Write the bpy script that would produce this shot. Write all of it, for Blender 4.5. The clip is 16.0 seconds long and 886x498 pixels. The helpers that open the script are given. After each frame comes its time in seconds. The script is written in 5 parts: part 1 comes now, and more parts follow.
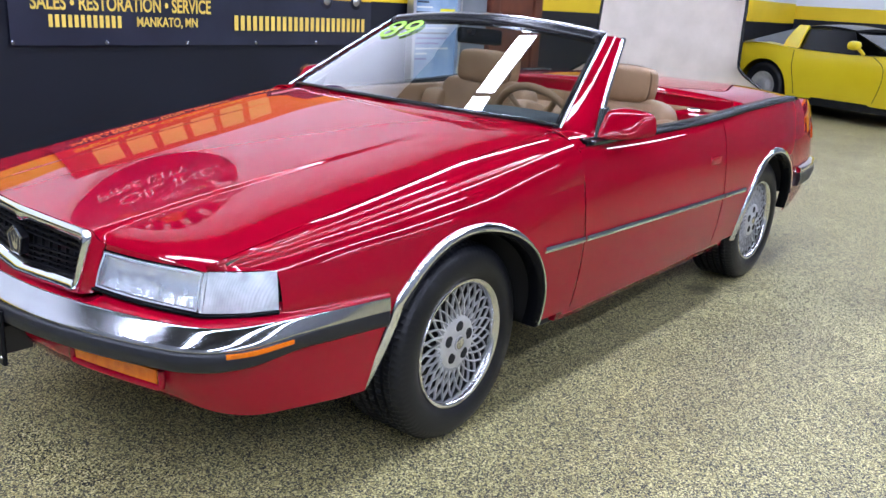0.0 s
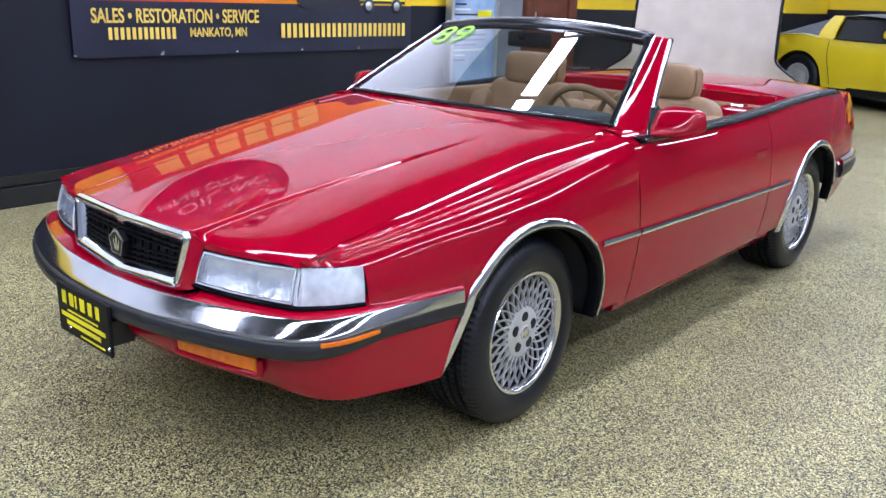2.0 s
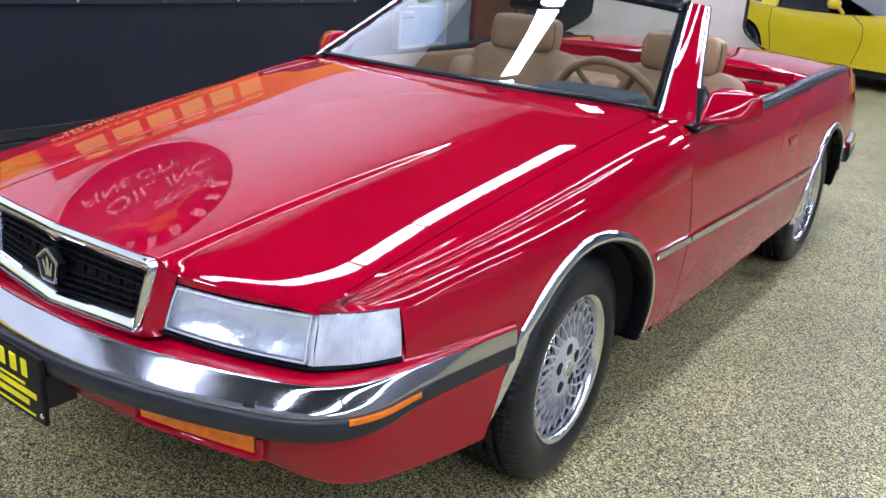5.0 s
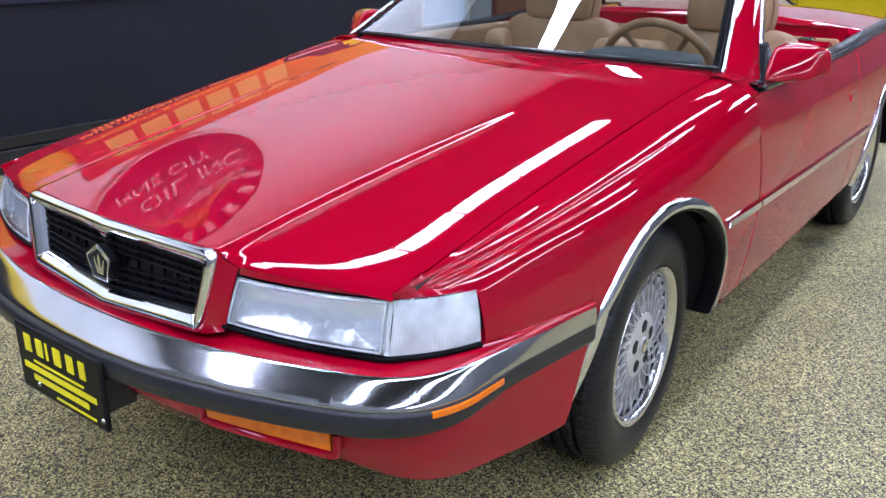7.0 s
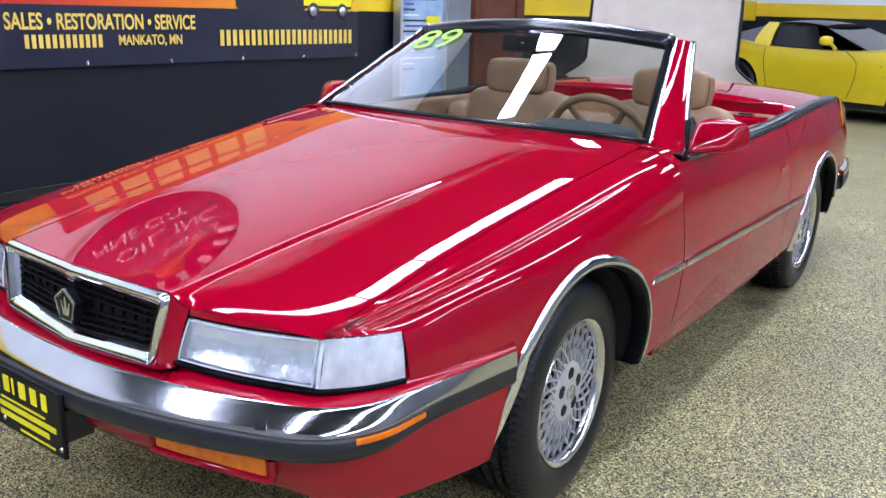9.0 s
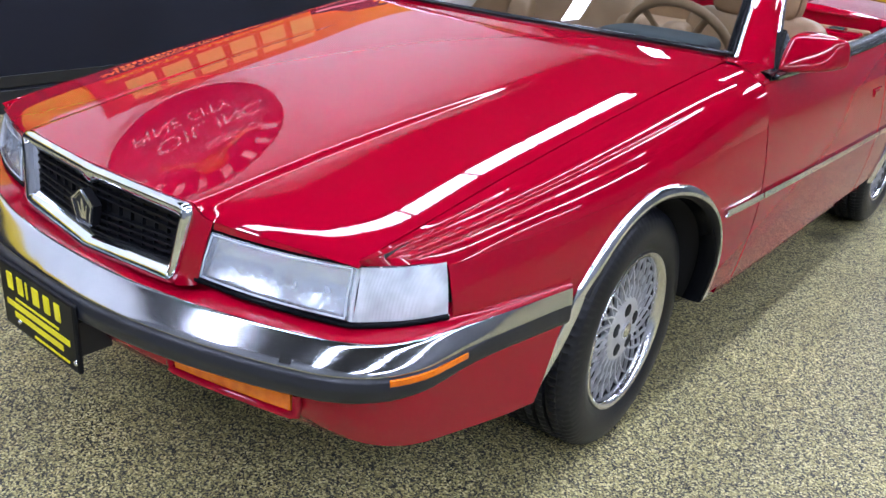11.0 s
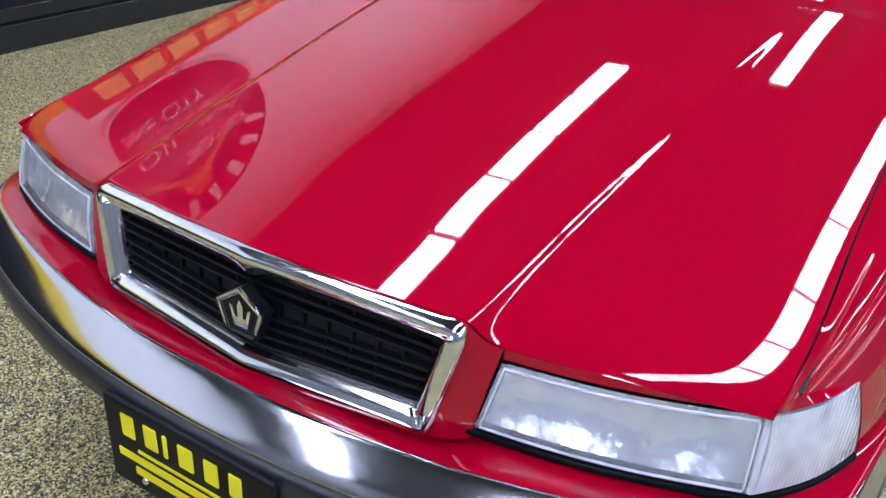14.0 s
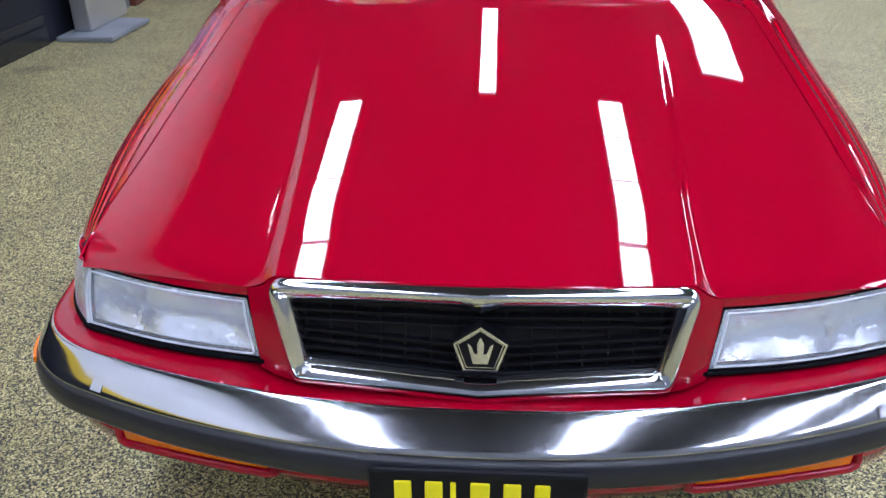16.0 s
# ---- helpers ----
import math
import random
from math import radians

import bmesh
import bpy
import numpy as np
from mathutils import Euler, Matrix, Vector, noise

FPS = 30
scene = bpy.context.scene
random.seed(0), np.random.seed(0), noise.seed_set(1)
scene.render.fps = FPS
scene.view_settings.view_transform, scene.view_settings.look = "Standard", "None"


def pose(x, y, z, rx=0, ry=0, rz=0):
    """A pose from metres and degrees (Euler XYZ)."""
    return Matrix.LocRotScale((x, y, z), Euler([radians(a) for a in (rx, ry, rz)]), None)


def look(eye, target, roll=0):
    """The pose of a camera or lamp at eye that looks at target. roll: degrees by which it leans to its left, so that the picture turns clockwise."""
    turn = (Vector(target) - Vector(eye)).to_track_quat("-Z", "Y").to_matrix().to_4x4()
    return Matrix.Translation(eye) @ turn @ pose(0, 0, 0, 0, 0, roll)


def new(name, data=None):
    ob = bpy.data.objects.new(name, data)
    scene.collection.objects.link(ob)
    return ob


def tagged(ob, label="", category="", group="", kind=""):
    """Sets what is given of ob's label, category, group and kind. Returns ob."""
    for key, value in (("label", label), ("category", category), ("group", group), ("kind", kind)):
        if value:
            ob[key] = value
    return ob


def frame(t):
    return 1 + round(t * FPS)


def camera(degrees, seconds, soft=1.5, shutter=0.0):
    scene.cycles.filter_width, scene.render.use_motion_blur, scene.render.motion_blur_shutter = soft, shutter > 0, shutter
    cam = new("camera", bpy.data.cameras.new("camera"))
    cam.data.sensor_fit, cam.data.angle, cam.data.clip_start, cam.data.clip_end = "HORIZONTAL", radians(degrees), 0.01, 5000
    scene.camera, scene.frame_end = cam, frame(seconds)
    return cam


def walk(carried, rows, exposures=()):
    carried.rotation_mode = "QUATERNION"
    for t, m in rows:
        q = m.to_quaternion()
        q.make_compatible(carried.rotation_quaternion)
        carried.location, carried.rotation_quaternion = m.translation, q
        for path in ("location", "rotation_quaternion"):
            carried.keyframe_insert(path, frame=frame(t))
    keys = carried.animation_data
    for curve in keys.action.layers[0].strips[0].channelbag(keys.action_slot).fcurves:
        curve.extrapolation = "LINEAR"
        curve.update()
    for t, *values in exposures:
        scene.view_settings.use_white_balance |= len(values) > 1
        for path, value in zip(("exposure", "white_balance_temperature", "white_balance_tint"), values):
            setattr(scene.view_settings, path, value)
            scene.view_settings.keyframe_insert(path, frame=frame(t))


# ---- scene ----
cam = camera(55.6, 16.0)
EXPOSURE = 1.0
PATH = [
    (0, (2.211, -1.844, 1.288), (0.997, -0.36, 0.718), 3.5),
    (0.5, (2.235, -1.824, 1.292), (0.962, -0.4, 0.7), 2.7),
    (1, (2.237, -1.864, 1.292), (0.965, -0.44, 0.698), 2.6),
    (1.5, (2.235, -1.96, 1.309), (0.97, -0.532, 0.709), 2.2),
    (2, (2.22, -2.032, 1.316), (0.954, -0.594, 0.74), 1.9),
    (2.5, (2.167, -1.995, 1.313), (0.92, -0.543, 0.736), 1.7),
    (3, (2.09, -1.912, 1.305), (0.852, -0.454, 0.721), 2.3),
    (3.2, (2.062, -1.891, 1.309), (0.827, -0.434, 0.718), 2.3),
    (5.3, (1.567, -1.783, 1.291), (0.51, -0.219, 0.63), 3.6),
    (5.5, (1.542, -1.776, 1.294), (0.487, -0.204, 0.649), 2.5),
    (6, (1.521, -1.769, 1.305), (0.476, -0.185, 0.671), 1.3),
    (6.5, (1.5, -1.769, 1.275), (0.465, -0.19, 0.614), 1.5),
    (7, (1.489, -1.771, 1.24), (0.372, -0.268, 0.54), 0.8),
    (7.5, (1.477, -1.773, 1.23), (0.357, -0.286, 0.498), 1.1),
    (8, (1.516, -1.756, 1.263), (0.372, -0.224, 0.677), 1.4),
    (8.5, (1.609, -1.763, 1.279), (0.465, -0.206, 0.762), 1.7),
    (9, (1.694, -1.852, 1.269), (0.568, -0.293, 0.719), 1.8),
    (9.5, (1.793, -1.845, 1.262), (0.663, -0.305, 0.668), 3.2),
    (9.7, (1.827, -1.82, 1.252), (0.659, -0.322, 0.625), 3.2),
    (11.8, (1.355, -1.607, 1.252), (0.235, -0.172, 0.424), 4.6),
    (12, (1.322, -1.582, 1.255), (0.204, -0.151, 0.416), 4.5),
    (12.5, (1.175, -1.611, 1.25), (0.094, -0.176, 0.371), 5.0),
    (13, (1.009, -1.651, 1.254), (0.013, -0.167, 0.357), 4.7),
    (13.5, (0.853, -1.628, 1.241), (-0.048, -0.108, 0.303), 5.0),
    (14, (0.679, -1.594, 1.246), (-0.182, -0.075, 0.271), 4.2),
    (14.5, (0.504, -1.687, 1.265), (-0.147, -0.069, 0.285), 4.1),
    (15, (0.303, -1.746, 1.276), (-0.105, -0.039, 0.317), 4.8),
    (15.5, (0.141, -1.82, 1.295), (-0.172, -0.057, 0.404), 0.8),
    (16, (0.012, -1.951, 1.29), (-0.102, -0.165, 0.397), -0.4),
]
walk(cam, [(t, look(eye, target, roll)) for t, eye, target, roll in PATH], exposures=[(0.0, EXPOSURE), (12.5, EXPOSURE), (13.5, EXPOSURE - 0.13), (14.5, EXPOSURE - 0.17), (16.0, EXPOSURE - 0.2)])

# ---- world and lamps ----
world = bpy.data.worlds.new("world")
scene.world = world
world.use_nodes = True
world.node_tree.nodes["Background"].inputs[0].default_value = (0.75, 0.82, 0.9, 1)
world.node_tree.nodes["Background"].inputs[1].default_value = 0.05
LAMP_POWER = 15.3
CEILING = 3.98
WALL = -3.03

# ---- materials ----


def mat(name, color, rough=0.5, metal=0.0, coat=0.0, spec=0.5):
    m = bpy.data.materials.new(name)
    m.use_nodes = True
    b = m.node_tree.nodes["Principled BSDF"]
    b.inputs["Base Color"].default_value = (*color, 1)
    b.inputs["Roughness"].default_value = rough
    b.inputs["Metallic"].default_value = metal
    b.inputs["Coat Weight"].default_value = coat
    b.inputs["Coat Roughness"].default_value = 0.02
    b.inputs["Specular IOR Level"].default_value = spec
    return m


def node(m, kind, **values):
    n = m.node_tree.nodes.new(kind)
    for key, value in values.items():
        n.inputs[key.replace("_", " ")].default_value = value
    return n


def link(m, a, out, b, into):
    m.node_tree.links.new(a.outputs[out], b.inputs[into])


def bsdf(m):
    return m.node_tree.nodes["Principled BSDF"]


def ramp(m, stops):
    r = m.node_tree.nodes.new("ShaderNodeValToRGB")
    e = r.color_ramp.elements
    while len(e) < len(stops):
        e.new(0.5)
    for el, (p, c) in zip(e, stops):
        el.position, el.color = p, (*c, 1)
    return r


def vary(m, scale, dark, light, detail=4.0, bump=0.0, bump_scale=None, distance=0.002, rough=None):
    """Two-scale colour variation, with relief where bump is given."""
    tc = node(m, "ShaderNodeTexCoord")
    n = node(m, "ShaderNodeTexNoise", Scale=scale, Detail=detail)
    link(m, tc, "Object", n, "Vector")
    r = ramp(m, [(0.3, dark), (0.7, light)])
    link(m, n, "Fac", r, "Fac")
    link(m, r, "Color", bsdf(m), "Base Color")
    if bump:
        n2 = node(m, "ShaderNodeTexNoise", Scale=bump_scale or scale * 8, Detail=3.0)
        link(m, tc, "Object", n2, "Vector")
        b = node(m, "ShaderNodeBump", Strength=bump, Distance=distance)
        link(m, n2, "Fac", b, "Height")
        link(m, b, "Normal", bsdf(m), "Normal")
    if rough:
        mr = node(m, "ShaderNodeMapRange", To_Min=rough[0], To_Max=rough[1])
        link(m, n, "Fac", mr, "Value")
        link(m, mr, "Result", bsdf(m), "Roughness")
    return m


PAINT = vary(mat("red_paint", (0.32, 0.0006, 0.016), 0.6, 0.0, 1.0, 0.0), 0.9, (0.31, 0.0003, 0.012), (0.34, 0.0005, 0.0155))
bsdf(PAINT).inputs["Coat Roughness"].default_value = 0.022
bsdf(PAINT).inputs["Coat IOR"].default_value = 1.46
CHROME = vary(mat("chrome", (0.8, 0.82, 0.85), 0.07, 1.0), 5, (0.70, 0.72, 0.75), (0.81, 0.83, 0.87), rough=(0.04, 0.14))
BRUSHED = vary(mat("brushed_steel", (0.7, 0.7, 0.7), 0.2, 1.0), 7, (0.47, 0.48, 0.50), (0.57, 0.58, 0.60), rough=(0.06, 0.17))
RUBBER = vary(mat("black_rubber", (0.02, 0.022, 0.027), 0.38), 20, (0.009, 0.0105, 0.0145), (0.014, 0.016, 0.022), bump=0.15, bump_scale=700)
SEAL = mat("black_rubber_seal", (0.004, 0.0045, 0.006), 0.25, 0.0, 0.0, 0.06)
TRIM = mat("gloss_black_trim", (0.012, 0.013, 0.015), 0.2)
GRILLE_BLACK = mat("satin_black_plastic", (0.004, 0.0045, 0.0065), 0.5, 0.0, 0.0, 0.2)
# near-black for recesses and gaps: their shade is put into the colour
DARK = mat("cavity_shade_black", (0.012, 0.012, 0.013), 0.9)
WELL = vary(mat("wheel_well_coating", (0.02, 0.024, 0.04), 0.45), 9, (0.012, 0.014, 0.026), (0.04, 0.046, 0.075), bump=0.3, bump_scale=40, distance=0.01)
# lighter than WELL: light reaching into the arch is put into this colour
STRUT = vary(mat("lit_inner_fender", (0.12, 0.15, 0.24), 0.5), 14, (0.04, 0.05, 0.09), (0.2, 0.24, 0.36), bump=0.3, bump_scale=50)
TYRE = vary(mat("tyre_rubber", (0.012, 0.013, 0.016), 0.42, 0.0, 0.0, 0.4), 12, (0.0035, 0.0042, 0.0068), (0.007, 0.0083, 0.0125), bump=0.2, bump_scale=400)

ALLOY = vary(mat("cast_alloy", (0.6, 0.6, 0.6), 0.38, 0.55), 25, (0.56, 0.565, 0.58), (0.70, 0.705, 0.72), rough=(0.3, 0.45))
LIP = mat("polished_alloy", (0.72, 0.72, 0.72), 0.22, 1.0)
AMBER = vary(mat("amber_plastic", (0.8, 0.17, 0.002), 0.25, 0.0, 0.3), 60, (0.72, 0.14, 0.001), (0.85, 0.2, 0.003), bump=0.3, bump_scale=160)
TAIL = vary(mat("tail_lamp_plastic", (0.4, 0.06, 0.01), 0.2, 0.0, 0.5), 14, (0.3, 0.02, 0.008), (0.5, 0.12, 0.012))
LEATHER = vary(mat("tan_leather", (0.3, 0.18, 0.09), 0.5), 7, (0.25, 0.145, 0.07), (0.33, 0.2, 0.105), bump=0.25, bump_scale=260)
SEAM = mat("tan_leather_seam", (0.17, 0.095, 0.045), 0.6)
DASH = vary(mat("dark_dashboard", (0.035, 0.05, 0.055), 0.6), 30, (0.03, 0.042, 0.048), (0.045, 0.062, 0.068), bump=0.2, bump_scale=500)
YELLOW_PAINT = vary(mat("yellow_car_paint", (0.75, 0.52, 0.01), 0.3, 0.0, 1.0), 1.5, (0.80, 0.60, 0.012), (0.88, 0.68, 0.02))
HEADLINER = vary(mat("cream_headliner", (0.66, 0.58, 0.5), 0.85), 5, (0.6, 0.53, 0.45), (0.7, 0.62, 0.54), bump=0.2, bump_scale=300)
BLACK_WALL = vary(mat("black_wall_paint", (0.013, 0.016, 0.025), 0.5, 0.0, 0.0, 0.35), 1.3, (0.0036, 0.005, 0.0105), (0.006, 0.008, 0.0165), bump=0.12, bump_scale=120, rough=(0.38, 0.6))
YELLOW_WALL = vary(mat("yellow_wall_paint", (0.8, 0.55, 0.01), 0.5), 1.3, (0.76, 0.51, 0.01), (0.84, 0.6, 0.02), bump=0.1, bump_scale=120)
WHITE_WALL = vary(mat("white_wall_paint", (0.78, 0.78, 0.76), 0.6), 1.1, (0.78, 0.80, 0.82), (0.84, 0.86, 0.88), bump=0.1, bump_scale=120)
GREY_WALL = vary(mat("grey_wall_paint", (0.3, 0.31, 0.33), 0.6), 1.1, (0.15, 0.16, 0.175), (0.2, 0.21, 0.225), bump=0.1, bump_scale=120)
CEILING_MAT = vary(mat("dark_ceiling_paint", (0.1, 0.1, 0.1), 0.8), 1.2, (0.022, 0.022, 0.023), (0.036, 0.036, 0.037))
WOOD = vary(mat("red_brown_wood", (0.12, 0.03, 0.015), 0.4), 6, (0.09, 0.022, 0.012), (0.16, 0.045, 0.022), bump=0.1)
ALUMINIUM = mat("aluminium_frame", (0.62, 0.63, 0.65), 0.35, 0.9)
GREY = vary(mat("grey_panel", (0.2, 0.22, 0.24), 0.5), 4, (0.17, 0.19, 0.21), (0.23, 0.25, 0.27))
VINYL = vary(mat("black_banner_vinyl", (0.014, 0.016, 0.026), 0.35), 2.0, (0.012, 0.015, 0.029), (0.022, 0.026, 0.047), bump=0.4, bump_scale=3.5, distance=0.02)
GOLD = mat("gold_print", (0.85, 0.6, 0.12), 0.4)
PRINT_YELLOW = mat("yellow_print", (0.8, 0.72, 0.01), 0.4)
PRINT_WHITE = mat("white_print", (0.8, 0.8, 0.78), 0.4)
PRINT_GREEN = mat("green_marker_paint", (0.40, 0.72, 0.10), 0.7)
PRINT_PURPLE = mat("purple_print", (0.12, 0.05, 0.3), 0.4)
SIGN_BLUE = vary(mat("dark_sign_enamel", (0.06, 0.014, 0.07), 0.35), 2.5, (0.055, 0.012, 0.07), (0.085, 0.02, 0.10))
SIGN_ORANGE = mat("orange_sign_enamel", (0.75, 0.2, 0.01), 0.35)
POSTER_BLUE = vary(mat("blue_poster_paper", (0.25, 0.4, 0.6), 0.4), 4, (0.16, 0.3, 0.52), (0.45, 0.58, 0.72))


def gradient_banner():
    m = mat("sunset_banner_print", (0.7, 0.2, 0.01), 0.4)
    tc = node(m, "ShaderNodeTexCoord")
    sep = node(m, "ShaderNodeSeparateXYZ")
    link(m, tc, "Object", sep, "Vector")
    mr = node(m, "ShaderNodeMapRange", From_Min=0.4, From_Max=3.4)
    link(m, sep, "Y", mr, "Value")
    r = ramp(m, [(0.0, (0.45, 0.012, 0.02)), (0.25, (0.62, 0.08, 0.012)), (0.55, (0.78, 0.25, 0.012)), (1.0, (0.82, 0.5, 0.02))])
    link(m, mr, "Result", r, "Fac")
    link(m, r, "Color", bsdf(m), "Base Color")
    return m


SUNSET = gradient_banner()


STAINS = ((-2.78, 2.95, 0.16, 0.12, 0.62), (0.72, 2.0, 0.09, 0.12, 0.5), (0.95, -1.35, 0.05, 0.05, 1.5))


def floor_material():
    m = mat("flecked_epoxy_floor", (0.4, 0.36, 0.2), 0.55)
    tc = node(m, "ShaderNodeTexCoord")
    cells = node(m, "ShaderNodeTexVoronoi", Scale=250.0)
    cells.feature = "F1"
    link(m, tc, "Object", cells, "Vector")
    sep = node(m, "ShaderNodeSeparateColor")
    link(m, cells, "Color", sep, "Color")
    r = ramp(m, [(0.0, (0.015, 0.015, 0.014)), (0.22, (0.07, 0.067, 0.048)), (0.38, (0.245, 0.21, 0.086)), (0.60, (0.45, 0.388, 0.16)), (0.84, (0.72, 0.645, 0.325))])
    r.color_ramp.interpolation = "CONSTANT"
    link(m, sep, "Red", r, "Fac")
    wide = node(m, "ShaderNodeTexNoise", Scale=2.2, Detail=5.0)
    link(m, tc, "Object", wide, "Vector")
    mr = node(m, "ShaderNodeMapRange", From_Min=0.3, From_Max=0.7, To_Min=0.82, To_Max=1.12)
    link(m, wide, "Fac", mr, "Value")
    mix = node(m, "ShaderNodeVectorMath")
    mix.operation = "MULTIPLY"
    link(m, r, "Color", mix, 0)
    link(m, mr, "Result", mix, 1)
    shade = mix
    for sx, sy, rx, ry, deep in STAINS:
        mp = node(m, "ShaderNodeMapping", Location=(-sx / rx, -sy / ry, 0), Scale=(1 / rx, 1 / ry, 0))
        link(m, tc, "Object", mp, "Vector")
        ln = node(m, "ShaderNodeVectorMath")
        ln.operation = "LENGTH"
        link(m, mp, "Vector", ln, 0)
        ad = node(m, "ShaderNodeMath")
        ad.operation = "ADD"
        link(m, ln, "Value", ad, 0)
        link(m, wide, "Fac", ad, 1)
        fr = node(m, "ShaderNodeMapRange", From_Min=1.0, From_Max=1.6, To_Min=deep, To_Max=1.0)
        link(m, ad, "Value", fr, "Value")
        vm = node(m, "ShaderNodeVectorMath")
        vm.operation = "MULTIPLY"
        link(m, shade, "Vector", vm, 0)
        link(m, fr, "Result", vm, 1)
        shade = vm
    link(m, shade, "Vector", bsdf(m), "Base Color")
    bump = node(m, "ShaderNodeBump", Strength=0.5, Distance=0.003)
    link(m, sep, "Green", bump, "Height")
    link(m, bump, "Normal", bsdf(m), "Normal")
    return m


FLOOR = floor_material()


def pane_material(name, tint, gloss=1.0):
    m = bpy.data.materials.new(name)
    m.use_nodes = True
    nt = m.node_tree
    nt.nodes.remove(nt.nodes["Principled BSDF"])
    t = nt.nodes.new("ShaderNodeBsdfTransparent")
    t.inputs[0].default_value = (*tint, 1)
    g = nt.nodes.new("ShaderNodeBsdfGlossy")
    g.inputs["Roughness"].default_value = 0.01
    f = nt.nodes.new("ShaderNodeFresnel")
    f.inputs[0].default_value = 1.5
    mul = nt.nodes.new("ShaderNodeMath")
    mul.operation = "MULTIPLY"
    mul.inputs[1].default_value = gloss
    mix = nt.nodes.new("ShaderNodeMixShader")
    nt.links.new(f.outputs[0], mul.inputs[0])
    nt.links.new(mul.outputs[0], mix.inputs[0])
    nt.links.new(t.outputs[0], mix.inputs[1])
    nt.links.new(g.outputs[0], mix.inputs[2])
    nt.links.new(mix.outputs[0], nt.nodes["Material Output"].inputs[0])
    return m


PANE = pane_material("windscreen_glass", (0.86, 0.93, 0.89), 3.4)
SIDE_GLASS = pane_material("dark_side_glass", (0.12, 0.14, 0.16), 1.2)


REAR_GLASS = mat("grey_rear_glass", (0.10, 0.11, 0.12), 0.08, 0.0, 0.6)


def lens_material(name, color, lowest, highest):
    """Clear moulded glass: partly see-through, with upright ribs."""
    m = mat(name, color, 0.08, 0.0, 1.0)
    b = bsdf(m)
    tc = node(m, "ShaderNodeTexCoord")
    w = node(m, "ShaderNodeTexWave", Scale=85.0, Distortion=0.2)
    w.bands_direction = "X"
    link(m, tc, "Object", w, "Vector")
    n = node(m, "ShaderNodeTexNoise", Scale=16.0, Detail=2.0)
    link(m, tc, "Object", n, "Vector")
    add = node(m, "ShaderNodeMath")
    add.operation = "MULTIPLY_ADD"
    add.inputs[1].default_value = 0.35
    link(m, w, "Fac", add, 0)
    link(m, n, "Fac", add, 2)
    bump = node(m, "ShaderNodeBump", Strength=0.5, Distance=0.004)
    link(m, add, "Value", bump, "Height")
    link(m, bump, "Normal", b, "Normal")
    t = node(m, "ShaderNodeBsdfTransparent")
    mix = node(m, "ShaderNodeMixShader")
    mr = node(m, "ShaderNodeMapRange", From_Min=0.35, From_Max=0.65, To_Min=lowest, To_Max=highest)
    link(m, n, "Fac", mr, "Value")
    link(m, mr, "Result", mix, 0)
    link(m, t, 0, mix, 1)
    link(m, b, 0, mix, 2)
    link(m, mix, 0, m.node_tree.nodes["Material Output"], 0)
    return m


LENS = lens_material("ribbed_lamp_glass", (0.62, 0.69, 0.78), 0.16, 0.30)
FROSTED = lens_material("frosted_lamp_glass", (0.8, 0.85, 0.9), 0.4, 0.7)
REFLECTOR = vary(mat("lamp_reflector", (0.9, 0.93, 0.97), 0.16, 1.0), 30, (0.8, 0.84, 0.9), (0.92, 0.95, 0.99), bump=0.55, bump_scale=28, distance=0.008, rough=(0.18, 0.32))


def glow(name, color, strength):
    m = bpy.data.materials.new(name)
    m.use_nodes = True
    b = bsdf(m)
    b.inputs["Base Color"].default_value = (0.8, 0.8, 0.8, 1)
    b.inputs["Emission Color"].default_value = (*color, 1)
    b.inputs["Emission Strength"].default_value = strength
    return m


TUBE = glow("lit_lamp_diffuser", (0.87, 0.955, 1.28), LAMP_POWER)

# ---- mesh helpers ----


def curve(*points):
    """A smooth curve through (key, value) pairs."""
    ks = np.array([p[0] for p in points], float)
    vs = np.array([p[1] for p in points], float)
    d = np.gradient(vs, ks)

    def at(k):
        i = int(np.clip(np.searchsorted(ks, k) - 1, 0, len(ks) - 2))
        h = ks[i + 1] - ks[i]
        t = (k - ks[i]) / h
        if t < 0:
            return vs[0] + d[0] * (k - ks[0])
        if t > 1:
            return vs[-1] + d[-1] * (k - ks[-1])
        return ((2 * t**3 - 3 * t**2 + 1) * vs[i] + (t**3 - 2 * t**2 + t) * h * d[i] + (3 * t**2 - 2 * t**3) * vs[i + 1] + (t**3 - t**2) * h * d[i + 1])

    return at


def lerp(a, b, t):
    return a + (b - a) * t


def step(t):
    t = min(1.0, max(0.0, t))
    return t * t * (3 - 2 * t)


def empty(name, m=None):
    ob = new(name)
    if m is not None:
        ob.matrix_world = m
    return ob


def weld(v, f):
    """Joins the shared edges of sheets."""
    bm = bmesh.new()
    vs = [bm.verts.new(p) for p in v]
    for q in f:
        bm.faces.new([vs[i] for i in q])
    bmesh.ops.remove_doubles(bm, verts=bm.verts, dist=0.0003)
    bm.verts.index_update()
    out = [tuple(p.co) for p in bm.verts], [tuple(p.index for p in q.verts) for q in bm.faces]
    bm.free()
    return out


def finish(ob, material, parent, label, smooth):
    me = ob.data
    if material and not me.materials:
        me.materials.append(material)
    if smooth:
        me.shade_smooth()
    if parent:
        ob.parent = parent
    if label:
        tagged(ob, label)
    return ob


